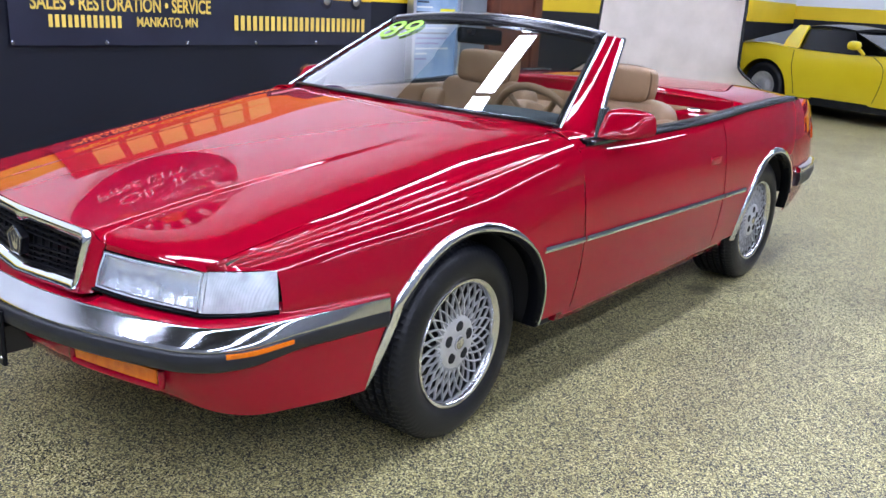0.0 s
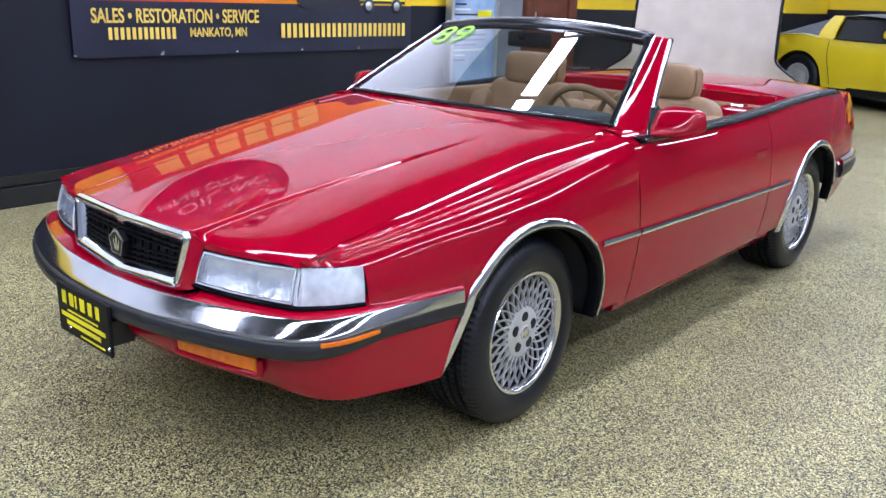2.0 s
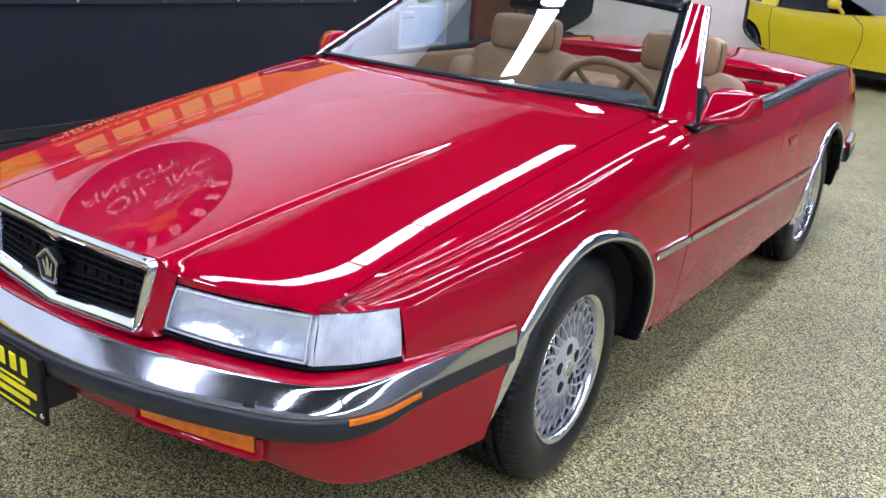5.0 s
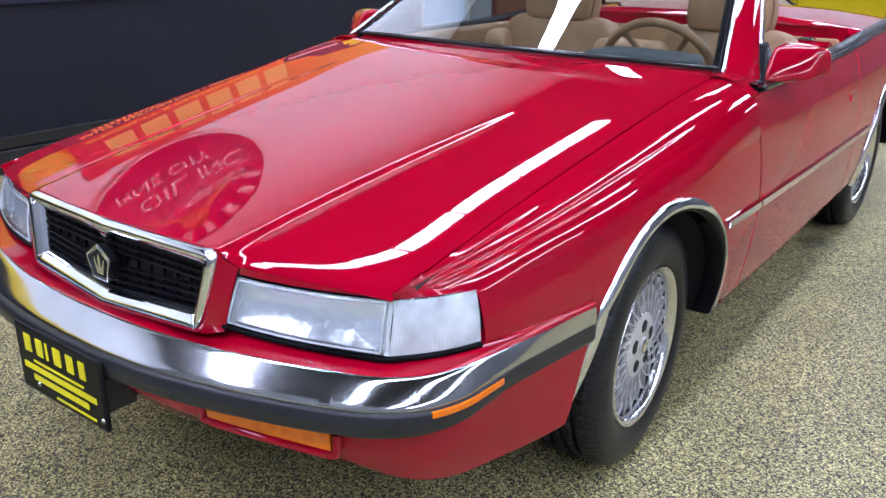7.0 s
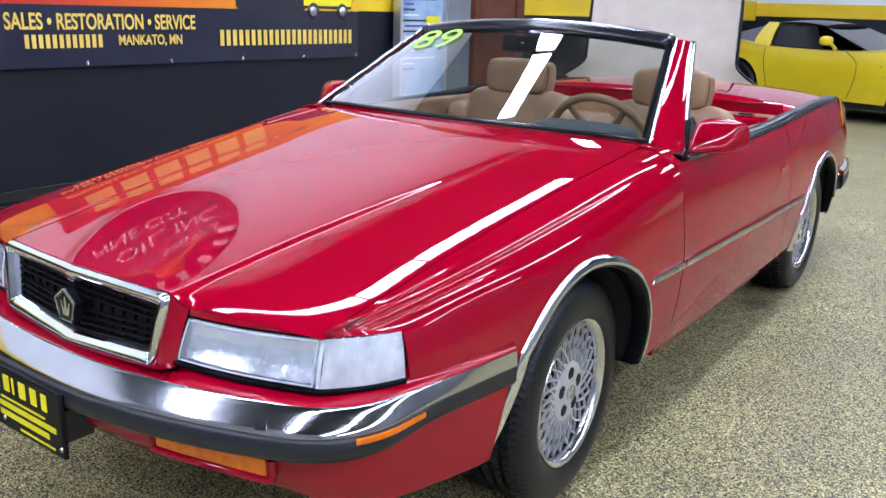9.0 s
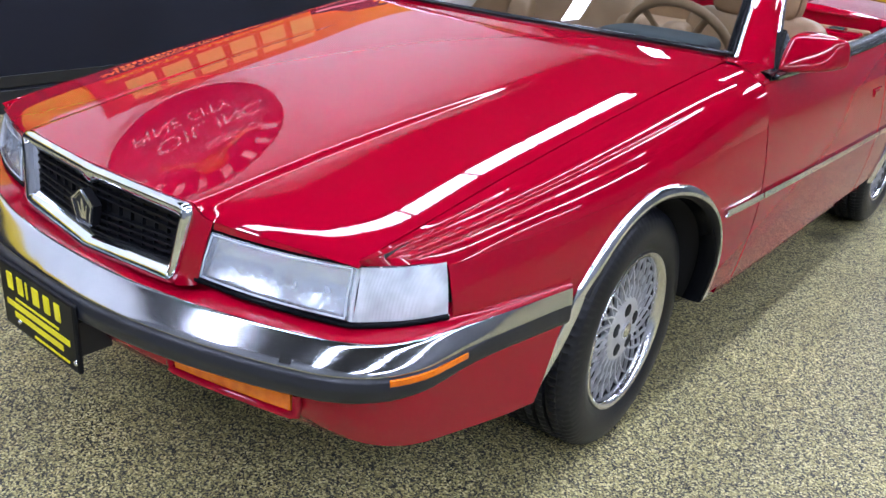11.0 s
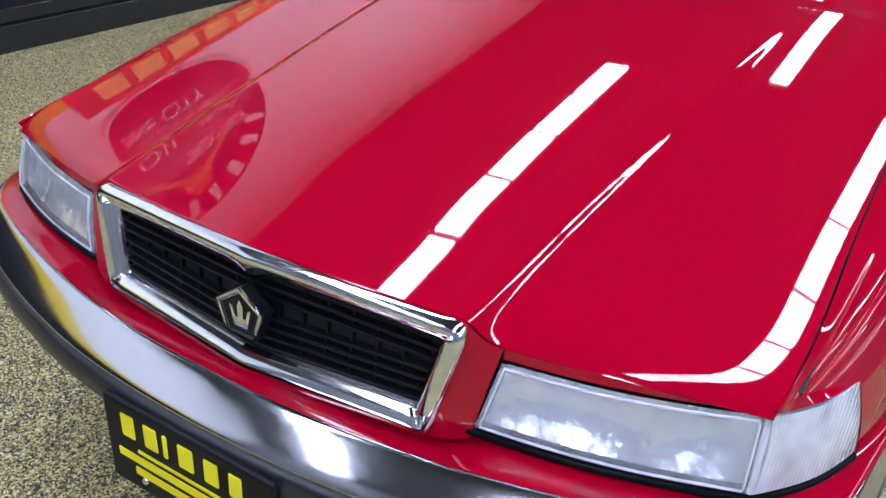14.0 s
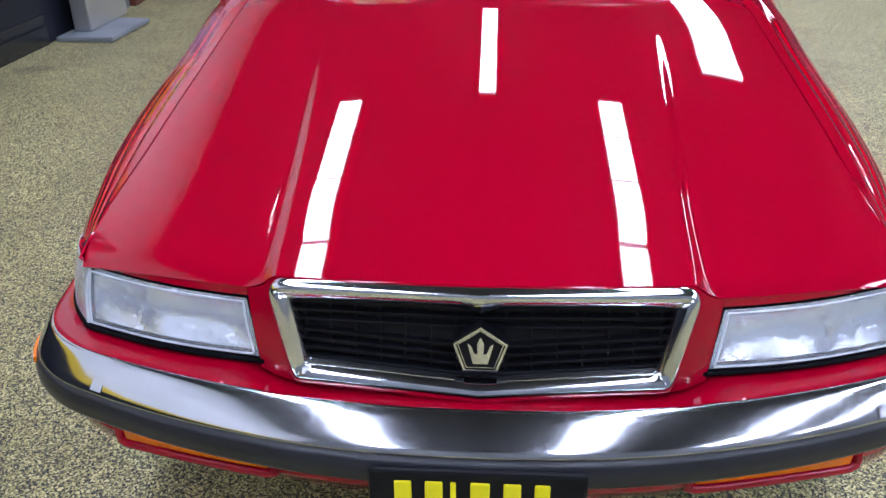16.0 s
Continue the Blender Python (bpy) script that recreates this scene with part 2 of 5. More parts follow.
def part(name, bm, material, parent=None, label="", smooth=False, bevel=0.0, sharp=False):
    me = bpy.data.meshes.new(name)
    bm.to_mesh(me)
    bm.free()
    ob = finish(new(name, me), material, parent, label, smooth)
    if bevel:
        b = ob.modifiers.new("bevel", "BEVEL")
        b.width, b.segments, b.limit_method = bevel, 2, "ANGLE"
    if sharp:
        me.set_sharp_from_angle(angle=radians(35))
    return ob


def raw(name, verts, faces, material, parent=None, label="", smooth=True, thick=0.0, sharp=None):
    me = bpy.data.meshes.new(name)
    me.from_pydata([tuple(v) for v in verts], [], faces)
    me.update()
    ob = finish(new(name, me), material, parent, label, smooth)
    if sharp:
        me.set_sharp_from_angle(angle=radians(sharp))
    if thick:
        s = ob.modifiers.new("thickness", "SOLIDIFY")
        s.thickness, s.offset = thick, 0.0
        if smooth:
            e = ob.modifiers.new("edges", "EDGE_SPLIT")
            e.split_angle = radians(55)
    return ob


def sheet(f, us, vs, sx=1):
    """Vertices and faces of the surface f(u, v); sx = -1 gives the mirror image in x."""
    verts = []
    for u in us:
        for v in vs:
            x, y, z = f(u, v)
            verts.append((sx * x, y, z))
    n = len(vs)
    faces = []
    for i in range(len(us) - 1):
        for j in range(n - 1):
            q = (i * n + j, (i + 1) * n + j, (i + 1) * n + j + 1, i * n + j + 1)
            faces.append(q if sx > 0 else q[::-1])
    return verts, faces


def join(*sheets):
    verts, faces = [], []
    for v, f in sheets:
        k = len(verts)
        verts += v
        faces += [tuple(i + k for i in q) for q in f]
    return verts, faces


def box(bm, x0, y0, z0, x1, y1, z1, m=None):
    r = bmesh.ops.create_cube(bm, size=1)["verts"]
    for v in r:
        v.co = Vector(((x0 + x1) / 2 + v.co.x * (x1 - x0), (y0 + y1) / 2 + v.co.y * (y1 - y0), (z0 + z1) / 2 + v.co.z * (z1 - z0)))
        if m is not None:
            v.co = m @ v.co
    return r


def boxes(name, dims, material, parent=None, label="", bevel=0.0, m=None):
    bm = bmesh.new()
    for d in dims:
        box(bm, *d, m)
    return part(name, bm, material, parent, label, bevel=bevel)


def lathe(profile, centre, segments=64, sx=1):
    """Revolves (radius, x) pairs round the x axis through centre."""
    cx, cy, cz = centre
    verts, faces = [], []
    n = len(profile)
    for i in range(segments):
        a = 2 * math.pi * i / segments
        for r, x in profile:
            verts.append((cx + sx * x, cy + r * math.cos(a), cz + r * math.sin(a)))
    for i in range(segments):
        k = (i + 1) % segments
        for j in range(n - 1):
            q = (i * n + j, k * n + j, k * n + j + 1, i * n + j + 1)
            faces.append(q if sx > 0 else q[::-1])
    return verts, faces


def sweep(path, shape, closed=False, caps=True):
    """Sweeps a closed 2D shape (side, up) along a 3D path; side is horizontal, square to the way."""
    path = [Vector(p) for p in path]
    n, k = len(path), len(shape)
    verts, faces = [], []
    for i, p in enumerate(path):
        a = path[(i - 1) % n] if closed or i else path[i]
        b = path[(i + 1) % n] if closed or i < n - 1 else path[i]
        way = (b - a).normalized()
        side = way.cross(Vector((0, 0, 1)))
        side = side.normalized() if side.length > 1e-4 else Vector((1, 0, 0))
        up = side.cross(way)
        verts += [p + side * s + up * u for s, u in shape]
    for i in range(n if closed else n - 1):
        o = (i + 1) % n
        faces += [(i * k + j, o * k + j, o * k + (j + 1) % k, i * k + (j + 1) % k) for j in range(k)]
    if caps and not closed:
        faces += [tuple(range(k))[::-1], tuple((n - 1) * k + j for j in range(k))]
    return verts, faces


def disc(r, n=10, squash=1.0):
    return [(r * math.cos(2 * math.pi * i / n), r * squash * math.sin(2 * math.pi * i / n)) for i in range(n)]


def span(a, b, n):
    return [a + (b - a) * i / (n - 1) for i in range(n)]


def text(name, body, size, m, material, parent, depth=0.002, stretch=1.0, label="", bold=0.0):
    cu = bpy.data.curves.new(name, "FONT")
    cu.offset = bold
    cu.body, cu.size, cu.extrude, cu.align_x, cu.align_y = body, size, depth, "CENTER", "CENTER"
    tmp = bpy.data.objects.new(name, cu)
    me = bpy.data.meshes.new_from_object(tmp)
    bpy.data.objects.remove(tmp)
    me.transform(Matrix.Diagonal((stretch, 1, 1, 1)))
    me.transform(m)
    ob = new(name, me)
    return finish(ob, material, parent, label, False)


def facing_x(x, y, z):
    """On a wall that faces +x: the way of reading is +y."""
    return Matrix(((0, 0, 1, x), (1, 0, 0, y), (0, 1, 0, z), (0, 0, 0, 1)))


def facing_front(x, y, z, tilt=0.0):
    return Matrix(((1, 0, 0, x), (0, 0, -1, y), (0, 1, 0, z), (0, 0, 0, 1))) @ pose(0, 0, 0, tilt)


# ---- the room ----
ROOM = (WALL, 8.0, -6.0, 14.0)


def band_wall(name, label, x0, y0, x1, y1, low=1.23, high=1.56):
    """A wall of black, yellow and white paint, one band above another."""
    ob = tagged(empty(name), label, "wall", kind="structure")
    boxes("black_dado", [(x0, y0, 0, x1, y1, low)], BLACK_WALL, ob)
    boxes("yellow_band", [(x0, y0, low, x1, y1, high)], YELLOW_WALL, ob)
    boxes("white_band", [(x0, y0, high, x1, y1, CEILING)], WHITE_WALL, ob)
    return ob


def build_room():
    x0, x1, y0, y1 = ROOM
    fl = boxes("floor", [(x0 - 0.3, y0 - 0.3, -0.1, x1 + 0.3, y1 + 0.3, 0)], FLOOR)
    tagged(fl, "tan and black flecked epoxy showroom floor", "floor", kind="structure")
    ce = boxes("ceiling", [(x0 - 0.3, y0 - 0.3, CEILING, x1 + 0.3, y1 + 0.3, CEILING + 0.1)], CEILING_MAT)
    tagged(ce, "dark painted showroom ceiling", "ceiling", kind="structure")
    band_wall("wall_west", "wall painted black below, yellow and white above", x0 - 0.15, y0, x0, y1)
    band_wall("wall_north", "far wall painted black below, yellow and white above", x0, y1, 1.6, y1 + 0.15, 1.31, 1.535)
    tagged(boxes("wall_north_2", [(1.6, y1, 0, x1, y1 + 0.15, CEILING)], GREY_WALL), "plain grey painted showroom wall", "wall", kind="structure")
    # east and south walls are unseen, added to close the room for reflections
    for name, dims in (("wall_east", (x1, y0, 0, x1 + 0.15, y1, CEILING)), ("wall_south", (x0, y0 - 0.15, 0, x1, y0, CEILING))):
        tagged(boxes(name, [dims], GREY_WALL), "plain grey painted showroom wall", "wall", kind="structure")
    bb = boxes("baseboard", [(x0, y0, 0, x0 + 0.022, 3.62, 0.125), (x0, y0, 0.135, x0 + 0.014, 3.62, 0.2)], TRIM, bevel=0.004)
    tagged(bb, "black two-step baseboard along the wall", "baseboard", kind="structure")


build_room()


def ceiling_light(x, y0, y1, width, segments):
    ob = tagged(empty("ceiling_light", pose(x, (y0 + y1) / 2, CEILING)), "lit fluorescent strip light on the dark ceiling", "ceiling light", group="ceiling strip lights")
    half = (y1 - y0) / 2
    bm = bmesh.new()
    box(bm, -width / 2 - 0.02, -half - 0.02, -0.1, width / 2 + 0.02, half + 0.02, -0.001)
    part("housing", bm, TRIM, ob, bevel=0.004)
    pitch = 2 * half / segments
    for i in range(segments):
        bm = bmesh.new()
        box(bm, -width / 2, -half + i * pitch + 0.027, -0.13, width / 2, -half + (i + 1) * pitch - 0.027, -0.101)
        part("diffuser", bm, TUBE, ob, bevel=0.006)
    return ob


# rows at x 4.3, 6.9 and below y -2.4 are unseen, added for light
for lx, ly0, ly1, lw, ln in ((-1.46, -2.1, 4.55, 0.225, 9), (1.19, -2.1, 4.55, 0.23, 9), (-0.05, 4.65, 8.2, 0.16, 3), (2.5, 5.25, 8.5, 0.5, 3),
                             (4.3, -2.1, 5.0, 0.225, 9), (6.9, -2.1, 5.0, 0.225, 9), (-1.6, 9.9, 13.0, 0.225, 4), (2.0, 9.9, 13.0, 0.225, 4), (5.5, 9.9, 13.0, 0.225, 4),
                             (-1.46, -5.8, -2.4, 0.32, 4), (1.2, -5.8, -2.4, 0.32, 4), (4.3, -5.8, -2.4, 0.32, 4), (6.9, -5.8, -2.4, 0.32, 4)):
    ceiling_light(lx, ly0, ly1, lw, ln)

# ---- the red convertible: x to its left, y to its tail, front axle at y = 0 ----
HUB, BASE, ARCH = 0.305, 2.367, 0.360
car = tagged(empty("convertible_car"), "glossy red two-seat convertible with chrome trim and tan interior, top down", "car")

half_width = curve((-0.80, 0.672), (-0.64, 0.738), (-0.5, 0.772), (-0.335, 0.802), (0, 0.836), (0.32, 0.849), (0.9, 0.856), (1.6, 0.856), (2.1, 0.852), (2.6, 0.84), (2.9, 0.818), (3.1, 0.786), (3.25, 0.735), (3.33, 0.66))
crease_z = curve((-0.80, 0.628), (-0.63, 0.645), (-0.3, 0.672), (0, 0.695), (0.3, 0.716), (0.6, 0.733), (1.6, 0.748), (2.5, 0.752), (3.0, 0.74), (3.33, 0.70))
shut_x = curve((-0.80, 0.646), (-0.785, 0.648), (-0.4, 0.659), (0, 0.668), (0.35, 0.678), (0.62, 0.684))
shut_z = curve((-0.80, 0.6725), (-0.785, 0.675), (-0.6, 0.7075), (-0.4, 0.742), (0, 0.806), (0.35, 0.856), (0.62, 0.887))
door_top = curve((0.5, 0.852), (0.9, 0.85), (1.6, 0.86), (2.1, 0.884), (2.5, 0.895), (2.9, 0.885), (3.15, 0.86), (3.33, 0.82))
nose_y = curve((0, -0.9), (0.2, -0.888), (0.35, -0.866), (0.5, -0.83), (0.65, -0.785))
cowl_y = curve((0, 0.455), (0.2, 0.468), (0.4, 0.50), (0.55, 0.535), (0.685, 0.575))


def side_x(y, z):
    """How far out the body side stands."""
    w, k = half_width(y), crease_z(y)
    if z > 0.55:
        return w - 0.021 * ((z - 0.55) / (k - 0.55)) ** 1.6
    return w - 0.055 * ((0.55 - z) / 0.35) ** 2


def hood_point(x, y):
    s = abs(x) / shut_x(y)
    back = step((y + 0.5) / 1.0)
    crown = lerp(0.039, 0.028, step((y + 0.9) / 1.5))
    z = shut_z(y) + crown * (1 - s ** lerp(2.1, 2.2, back))
    front = nose_y(abs(x))
    d = max(0.0, y - front)
    outer = step((abs(x) - 0.30) / 0.06)
    z += 0.003 * (1 - min(1.0, s) ** 4) * (1 - math.exp(-d / 0.2)) * (1 - step((y + 0.7) / 1.3))
    z -= 0.014 * outer * math.exp(-((d / 0.016) ** 1.3))
    z -= 0.005 * outer * math.exp(-((d / 0.065) ** 2))
    ridge_x = lerp(0.318, 0.405, step((y + 0.87) / 1.1) * 0.5 + (y + 0.87) / 1.1 * 0.5)
    fade = 1 - step((y + 0.65) / 1.0)
    t = max(0.0, (abs(x) - ridge_x) / max(0.01, shut_x(y) - ridge_x))
    z += 0.010 * t * t * (1 - min(1.0, t))
    z += 0.0065 * fade * (1 - step((abs(x) - ridge_x + 0.012) / 0.024))
    z -= 0.0009 * fade * math.exp(-(((abs(x) - ridge_x - 0.014) / 0.012) ** 2))
    return z


def build_hood():
    def f(u, v):
        e = u * shut_x(0.5 * (nose_y(abs(u) * 0.66) + 0.5))
        x = e
        y = lerp(nose_y(abs(x)) + 0.004, cowl_y(abs(x)), v)
        x = u * (shut_x(y) - 0.0016)
        y = lerp(nose_y(abs(x)) + 0.004, cowl_y(abs(x)), v)
        return x, y, hood_point(x, y)

    us = span(-1, 1, 261)
    vs = [t**1.5 for t in span(0, 1, 90)]
    raw("hood", *sheet(f, us, vs), PAINT, car, "red hood with two raised creases", thick=0.004)


build_hood()


def fender_upper(y, v):
    """From the hood gap (v = 0) out and down to the side crease (v = 1)."""
    p0 = Vector((shut_x(y) + 0.0016, shut_z(y)))
    p2 = Vector((side_x(y, crease_z(y)), crease_z(y)))
    k = lerp(0.55, 0.80, step((y + 0.78) / 0.4)) + 0.2 * step((y - 0.05) / 0.5)
    c = Vector((lerp(p0.x, p2.x, k), lerp(p2.y, p0.y, k)))
    a, b = p0.lerp(c, v), c.lerp(p2, v)
    p = a.lerp(b, v)
    n = Vector((-(b - a).y, (b - a).x))
    n = n.normalized() if n.length > 1e-6 else Vector((0, 1))
    if n.y < 0 and n.x < 0:
        n = -n
    amp = 0.0016 * (1 - step((y - 0.1) / 0.42))
    for k in (0.20, 0.40, 0.60):
        p = p - n * amp * math.exp(-(((v - k) / 0.035) ** 2))
    return p


def side_patch(ya, yb, top, bottom, n, rows=26, cosine=False):
    """A stretch of the lower body side as (u, v) lists."""
    def f(u, v):
        y = lerp(ya, yb, 0.5 - 0.5 * math.cos(math.pi * u) if cosine else u)
        z = lerp(top(y), bottom(y), v)
        return side_x(y, z), y, z

    return f, span(0, 1, n), span(0, 1, rows)


def arch_z(centre, low):
    def at(y):
        d = ARCH**2 - (y - centre) ** 2
        return max(low, HUB + math.sqrt(max(0.0, d)))

    return at


def sill_z(y):
    return 0.288 + 0.012 * step((y - 0.5) / 1.5)


def build_sides(sx):
    sill = sill_z
    # front fender
    def top(u, v):
        y = lerp(lerp(-0.783, -0.632, v), 0.553, u)
        p = fender_upper(y, v)
        return p.x, y, p.y

    sheets = [sheet(top, span(0, 1, 70), span(0, 1, 61), sx)]
    sheets.append(sheet(*side_patch(-0.632, -ARCH, crease_z, lambda y: 0.49, 16), sx))
    sheets.append(sheet(*side_patch(-ARCH, ARCH, crease_z, arch_z(0, HUB), 64, cosine=True), sx))
    sheets.append(sheet(*side_patch(ARCH, 0.553, crease_z, sill, 12), sx))
    for panel, sh in zip(("fender_crown", "fender_nose", "front_arch_panel", "fender_rear"), sheets):
        raw(panel, *sh, PAINT, car, "red fluted fender top" if panel == "fender_crown" else "", thick=0.003)

    # door
    def above(y, v):
        p0 = Vector((half_width(y) - 0.062, door_top(y)))
        p2 = Vector((side_x(y, crease_z(y)), crease_z(y)))
        c = Vector((lerp(p0.x, p2.x, 0.66), lerp(p2.y, p0.y, 0.62)))
        p = p0.lerp(c, v).lerp(c.lerp(p2, v), v)
        return p.x, y, p.y

    def slab(ya, yb, n):
        return sheet(lambda u, v: above(lerp(ya, yb, u), v), span(0, 1, n), span(0, 1, 20), sx)

    door = raw("door", *weld(*join(slab(0.561, 1.725, 40), sheet(*side_patch(0.561, 1.725, crease_z, sill, 40), sx))), PAINT, car, "red door with a body-side crease", thick=0.003)
    hy = 1.625
    hx = sx * side_x(hy, 0.7)
    bm = bmesh.new()
    box(bm, hx - 0.012, hy - 0.06, 0.676, hx + 0.004, hy + 0.05, 0.718)
    handle = part("door_handle", bm, PAINT, door, "flush red pull handle", bevel=0.006)
    bm = bmesh.new()
    box(bm, min(hx + sx * 0.002, hx + sx * 0.007), hy - 0.045, 0.686, max(hx + sx * 0.002, hx + sx * 0.007), hy + 0.015, 0.708)
    part("handle_recess", bm, PAINT, door, bevel=0.003)

    # rear quarter
    rear = [slab(1.733, 3.33, 48), sheet(*side_patch(1.733, BASE - ARCH, crease_z, sill, 12), sx),
            sheet(*side_patch(BASE - ARCH, BASE + ARCH, crease_z, arch_z(BASE, HUB), 56, cosine=True), sx),
            sheet(*side_patch(BASE + ARCH, 3.33, crease_z, lambda y: lerp(0.305, 0.40, step((y - 2.72) / 0.45)), 20), sx)]
    for panel, sh in zip(("quarter_crown", "quarter_front", "rear_arch_panel", "quarter_rear"), rear):
        raw(panel, *sh, PAINT, car, thick=0.003)

    # side trim strips, of chrome over black
    for ya, yb in ((0.318, 0.551), (0.563, 1.723), (1.735, 1.975)):
        path = [(sx * (side_x(y, lerp(0.551, 0.53, (y - 0.3) / 1.7)) + 0.004), y, lerp(0.551, 0.53, (y - 0.3) / 1.7)) for y in span(ya, yb, 12)]
        raw("side_trim", *sweep(path, [(-0.006, -0.010), (0.006, -0.010), (0.009, 0), (0.006, 0.010), (-0.006, 0.010)]), CHROME, car, "bright rubbing strip", smooth=False)
    # dark gaps behind the seams
    for y in (0.557, 1.729):
        bm = bmesh.new()
        for z0, z1 in ((0.30, 0.4), (0.4, 0.56), (0.56, 0.70), (0.70, 0.745), (0.745, 0.79)):
            zz = (z0 + z1) / 2
            x = sx * (side_x(y, min(zz, 0.74)) - 0.012 - max(0, zz - 0.74) * 0.45)
            box(bm, x - 0.004, y - 0.012, z0, x + 0.002, y + 0.012, z1)
        part("door_gap_seal", bm, DARK, car)
    path = [(sx * shut_x(y), y, shut_z(y) - 0.012) for y in span(-0.735, 0.56, 30)]
    raw("hood_gap_seal", *sweep(path, [(-0.012, -0.003), (0.012, -0.003), (0.012, 0.003), (-0.012, 0.003)]), DARK, car)
    # sill
    path = [(sx * (side_x(y, 0.285) - 0.022), y, sill(y) - 0.008) for y in span(0.50, 1.91, 30)]
    raw("sill", *sweep(path, [(-0.03, -0.03), (0.006, -0.03), (0.014, 0.005), (0.008, 0.012), (-0.03, 0.012)]), PAINT, car)
    # black weather strip on the door and quarter tops
    path = [(sx * (half_width(y) - 0.072), y, door_top(y) + 0.004) for y in span(0.60, 2.75, 50)]
    raw("weather_strip", *sweep(path, [(-0.044, -0.010), (0.018, -0.010), (0.018, 0.004), (0.006, 0.011), (-0.036, 0.012), (-0.044, 0.006)]), SEAL, car, "glossy black weather strip")
    path = [(sx * (half_width(y) - 0.056), y, door_top(y) + 0.0) for y in span(0.62, 2.75, 50)]
    raw("belt_moulding", *sweep(path, disc(0.006, 8)), SEAL, car, "thin black belt moulding")

    # wheel arch trims and liners
    for cy, name in ((0.0, "front"), (BASE, "rear")):
        pts = []
        for a in span(-0.2, math.pi + (-0.05 if cy else 0.2), 60):
            y, z = cy + (ARCH - 0.004) * math.cos(math.pi - a), HUB + (ARCH - 0.004) * math.sin(a)
            if not cy and y < 0 and z < 0.5:
                y = -0.295 - (0.5 - z) * 0.36
            if z < 0.264:
                continue
            pts.append((y, z, a))
        prof = [(0.023, -0.001), (0.0225, 0.004), (0.020, 0.0075), (0.0145, 0.0108), (0.008, 0.0138), (0.002, 0.0152), (-0.0015, 0.0140), (-0.004, 0.009)]
        back = [(-0.004, 0.009), (-0.008, 0.0085), (-0.013, -0.004), (-0.014, -0.04)]

        def band(section):
            verts, faces = [], []
            for y, z, a in pts:
                ry, rz = math.cos(math.pi - a), math.sin(a)
                base = side_x(y + ry * 0.012, max(0.25, z + rz * 0.012))
                f = lerp(1.0, 0.35, step((a - 1.75) / 0.8))
                for n, (r, o) in enumerate(section):
                    if section is prof or n == 0:
                        r = 0.023 - (0.023 - r) * f
                    verts.append((sx * (base + (o * lerp(0.55, 1.0, f) if o > 0 else o)), y + ry * r, z + rz * r))
            k = len(section)
            for i in range(len(pts) - 1):
                for j in range(k - 1):
                    q = (i * k + j, (i + 1) * k + j, (i + 1) * k + j + 1, i * k + j + 1)
                    faces.append(q if sx > 0 else q[::-1])
            return verts, faces

        arch_trim = raw("wheel_arch_trim", *band(prof), CHROME, car, "chrome wheel arch moulding")
        raw("inner_lip", *band(back), SEAL, arch_trim, "black inner lip")
        far = math.pi + 0.04 if cy else math.pi - 0.6
        near = 0.3 if cy else -0.04
        liner = lambda u, v: (lerp(0.50, side_x(cy, 0.6) - 0.004, v), cy + (ARCH - 0.008) * math.cos(lerp(near, far, u)), HUB + (ARCH - 0.008) * math.sin(lerp(near, far, u)))
        # liner coloured near-black to stand in for shade inside the arch
        raw("wheel_well", *sheet(liner, span(0, 1, 40), span(0, 1, 4), sx), DARK, car, "dark blue-grey wheel well", thick=0.004)
        bm = bmesh.new()
        box(bm, min(sx * 0.48, sx * 0.5), cy - 0.42, 0.29, max(sx * 0.48, sx * 0.5), cy + 0.42, 0.69)
        part("wheel_well_wall", bm, WELL, car)
    # strut seen behind the front wheel, and a panel added to look lit there
    raw("suspension_strut", *sweep([(sx * 0.60, 0.17 + 0.001 * i, 0.64 - 0.036 * i) for i in range(10)], disc(0.03, 12)), STRUT, car, "blue-grey suspension strut")
    boxes("inner_fender", [(min(sx * 0.53, sx * 0.57), 0.20, 0.40, max(sx * 0.53, sx * 0.57), 0.335, 0.62)], STRUT, car, "blue-grey inner fender panel", bevel=0.02)


build_sides(1)
build_sides(-1)

# ---- front end ----
nose_pts = [(0, -0.905), (0.12, -0.902), (0.24, -0.89), (0.36, -0.868), (0.48, -0.838), (0.57, -0.812), (0.63, -0.79), (0.672, -0.762), (0.702, -0.722), (0.722, -0.675), (0.740, -0.62), (0.772, -0.5), (0.803, -0.335)]
nose_len = [0.0]
for na, nb in zip(nose_pts, nose_pts[1:]):
    nose_len.append(nose_len[-1] + math.dist(na, nb))
nose_cx = curve(*[(s, p[0]) for s, p in zip(nose_len, nose_pts)])
nose_cy = curve(*[(s, p[1]) for s, p in zip(nose_len, nose_pts)])
NOSE_END = nose_len[-1]
reach = curve((0, 1.0), (0.3, 0.97), (0.55, 0.86), (0.72, 0.68), (0.85, 0.36), (1.0, 0.17), (1.3, 0.08))


def nose(s, out, z):
    """A point on the wrap-round nose: s metres from the middle (minus: to the right), out from the skin."""
    a = abs(s)
    h = 0.004
    dx, dy = nose_cx(a + h) - nose_cx(max(0, a - h)), nose_cy(a + h) - nose_cy(max(0, a - h))
    if a < h:
        dx, dy = 1, 0
    n = math.hypot(dx, dy)
    x, y = nose_cx(a) + dy / n * out, nose_cy(a) - dx / n * out
    return (x if s >= 0 else -x), y, z


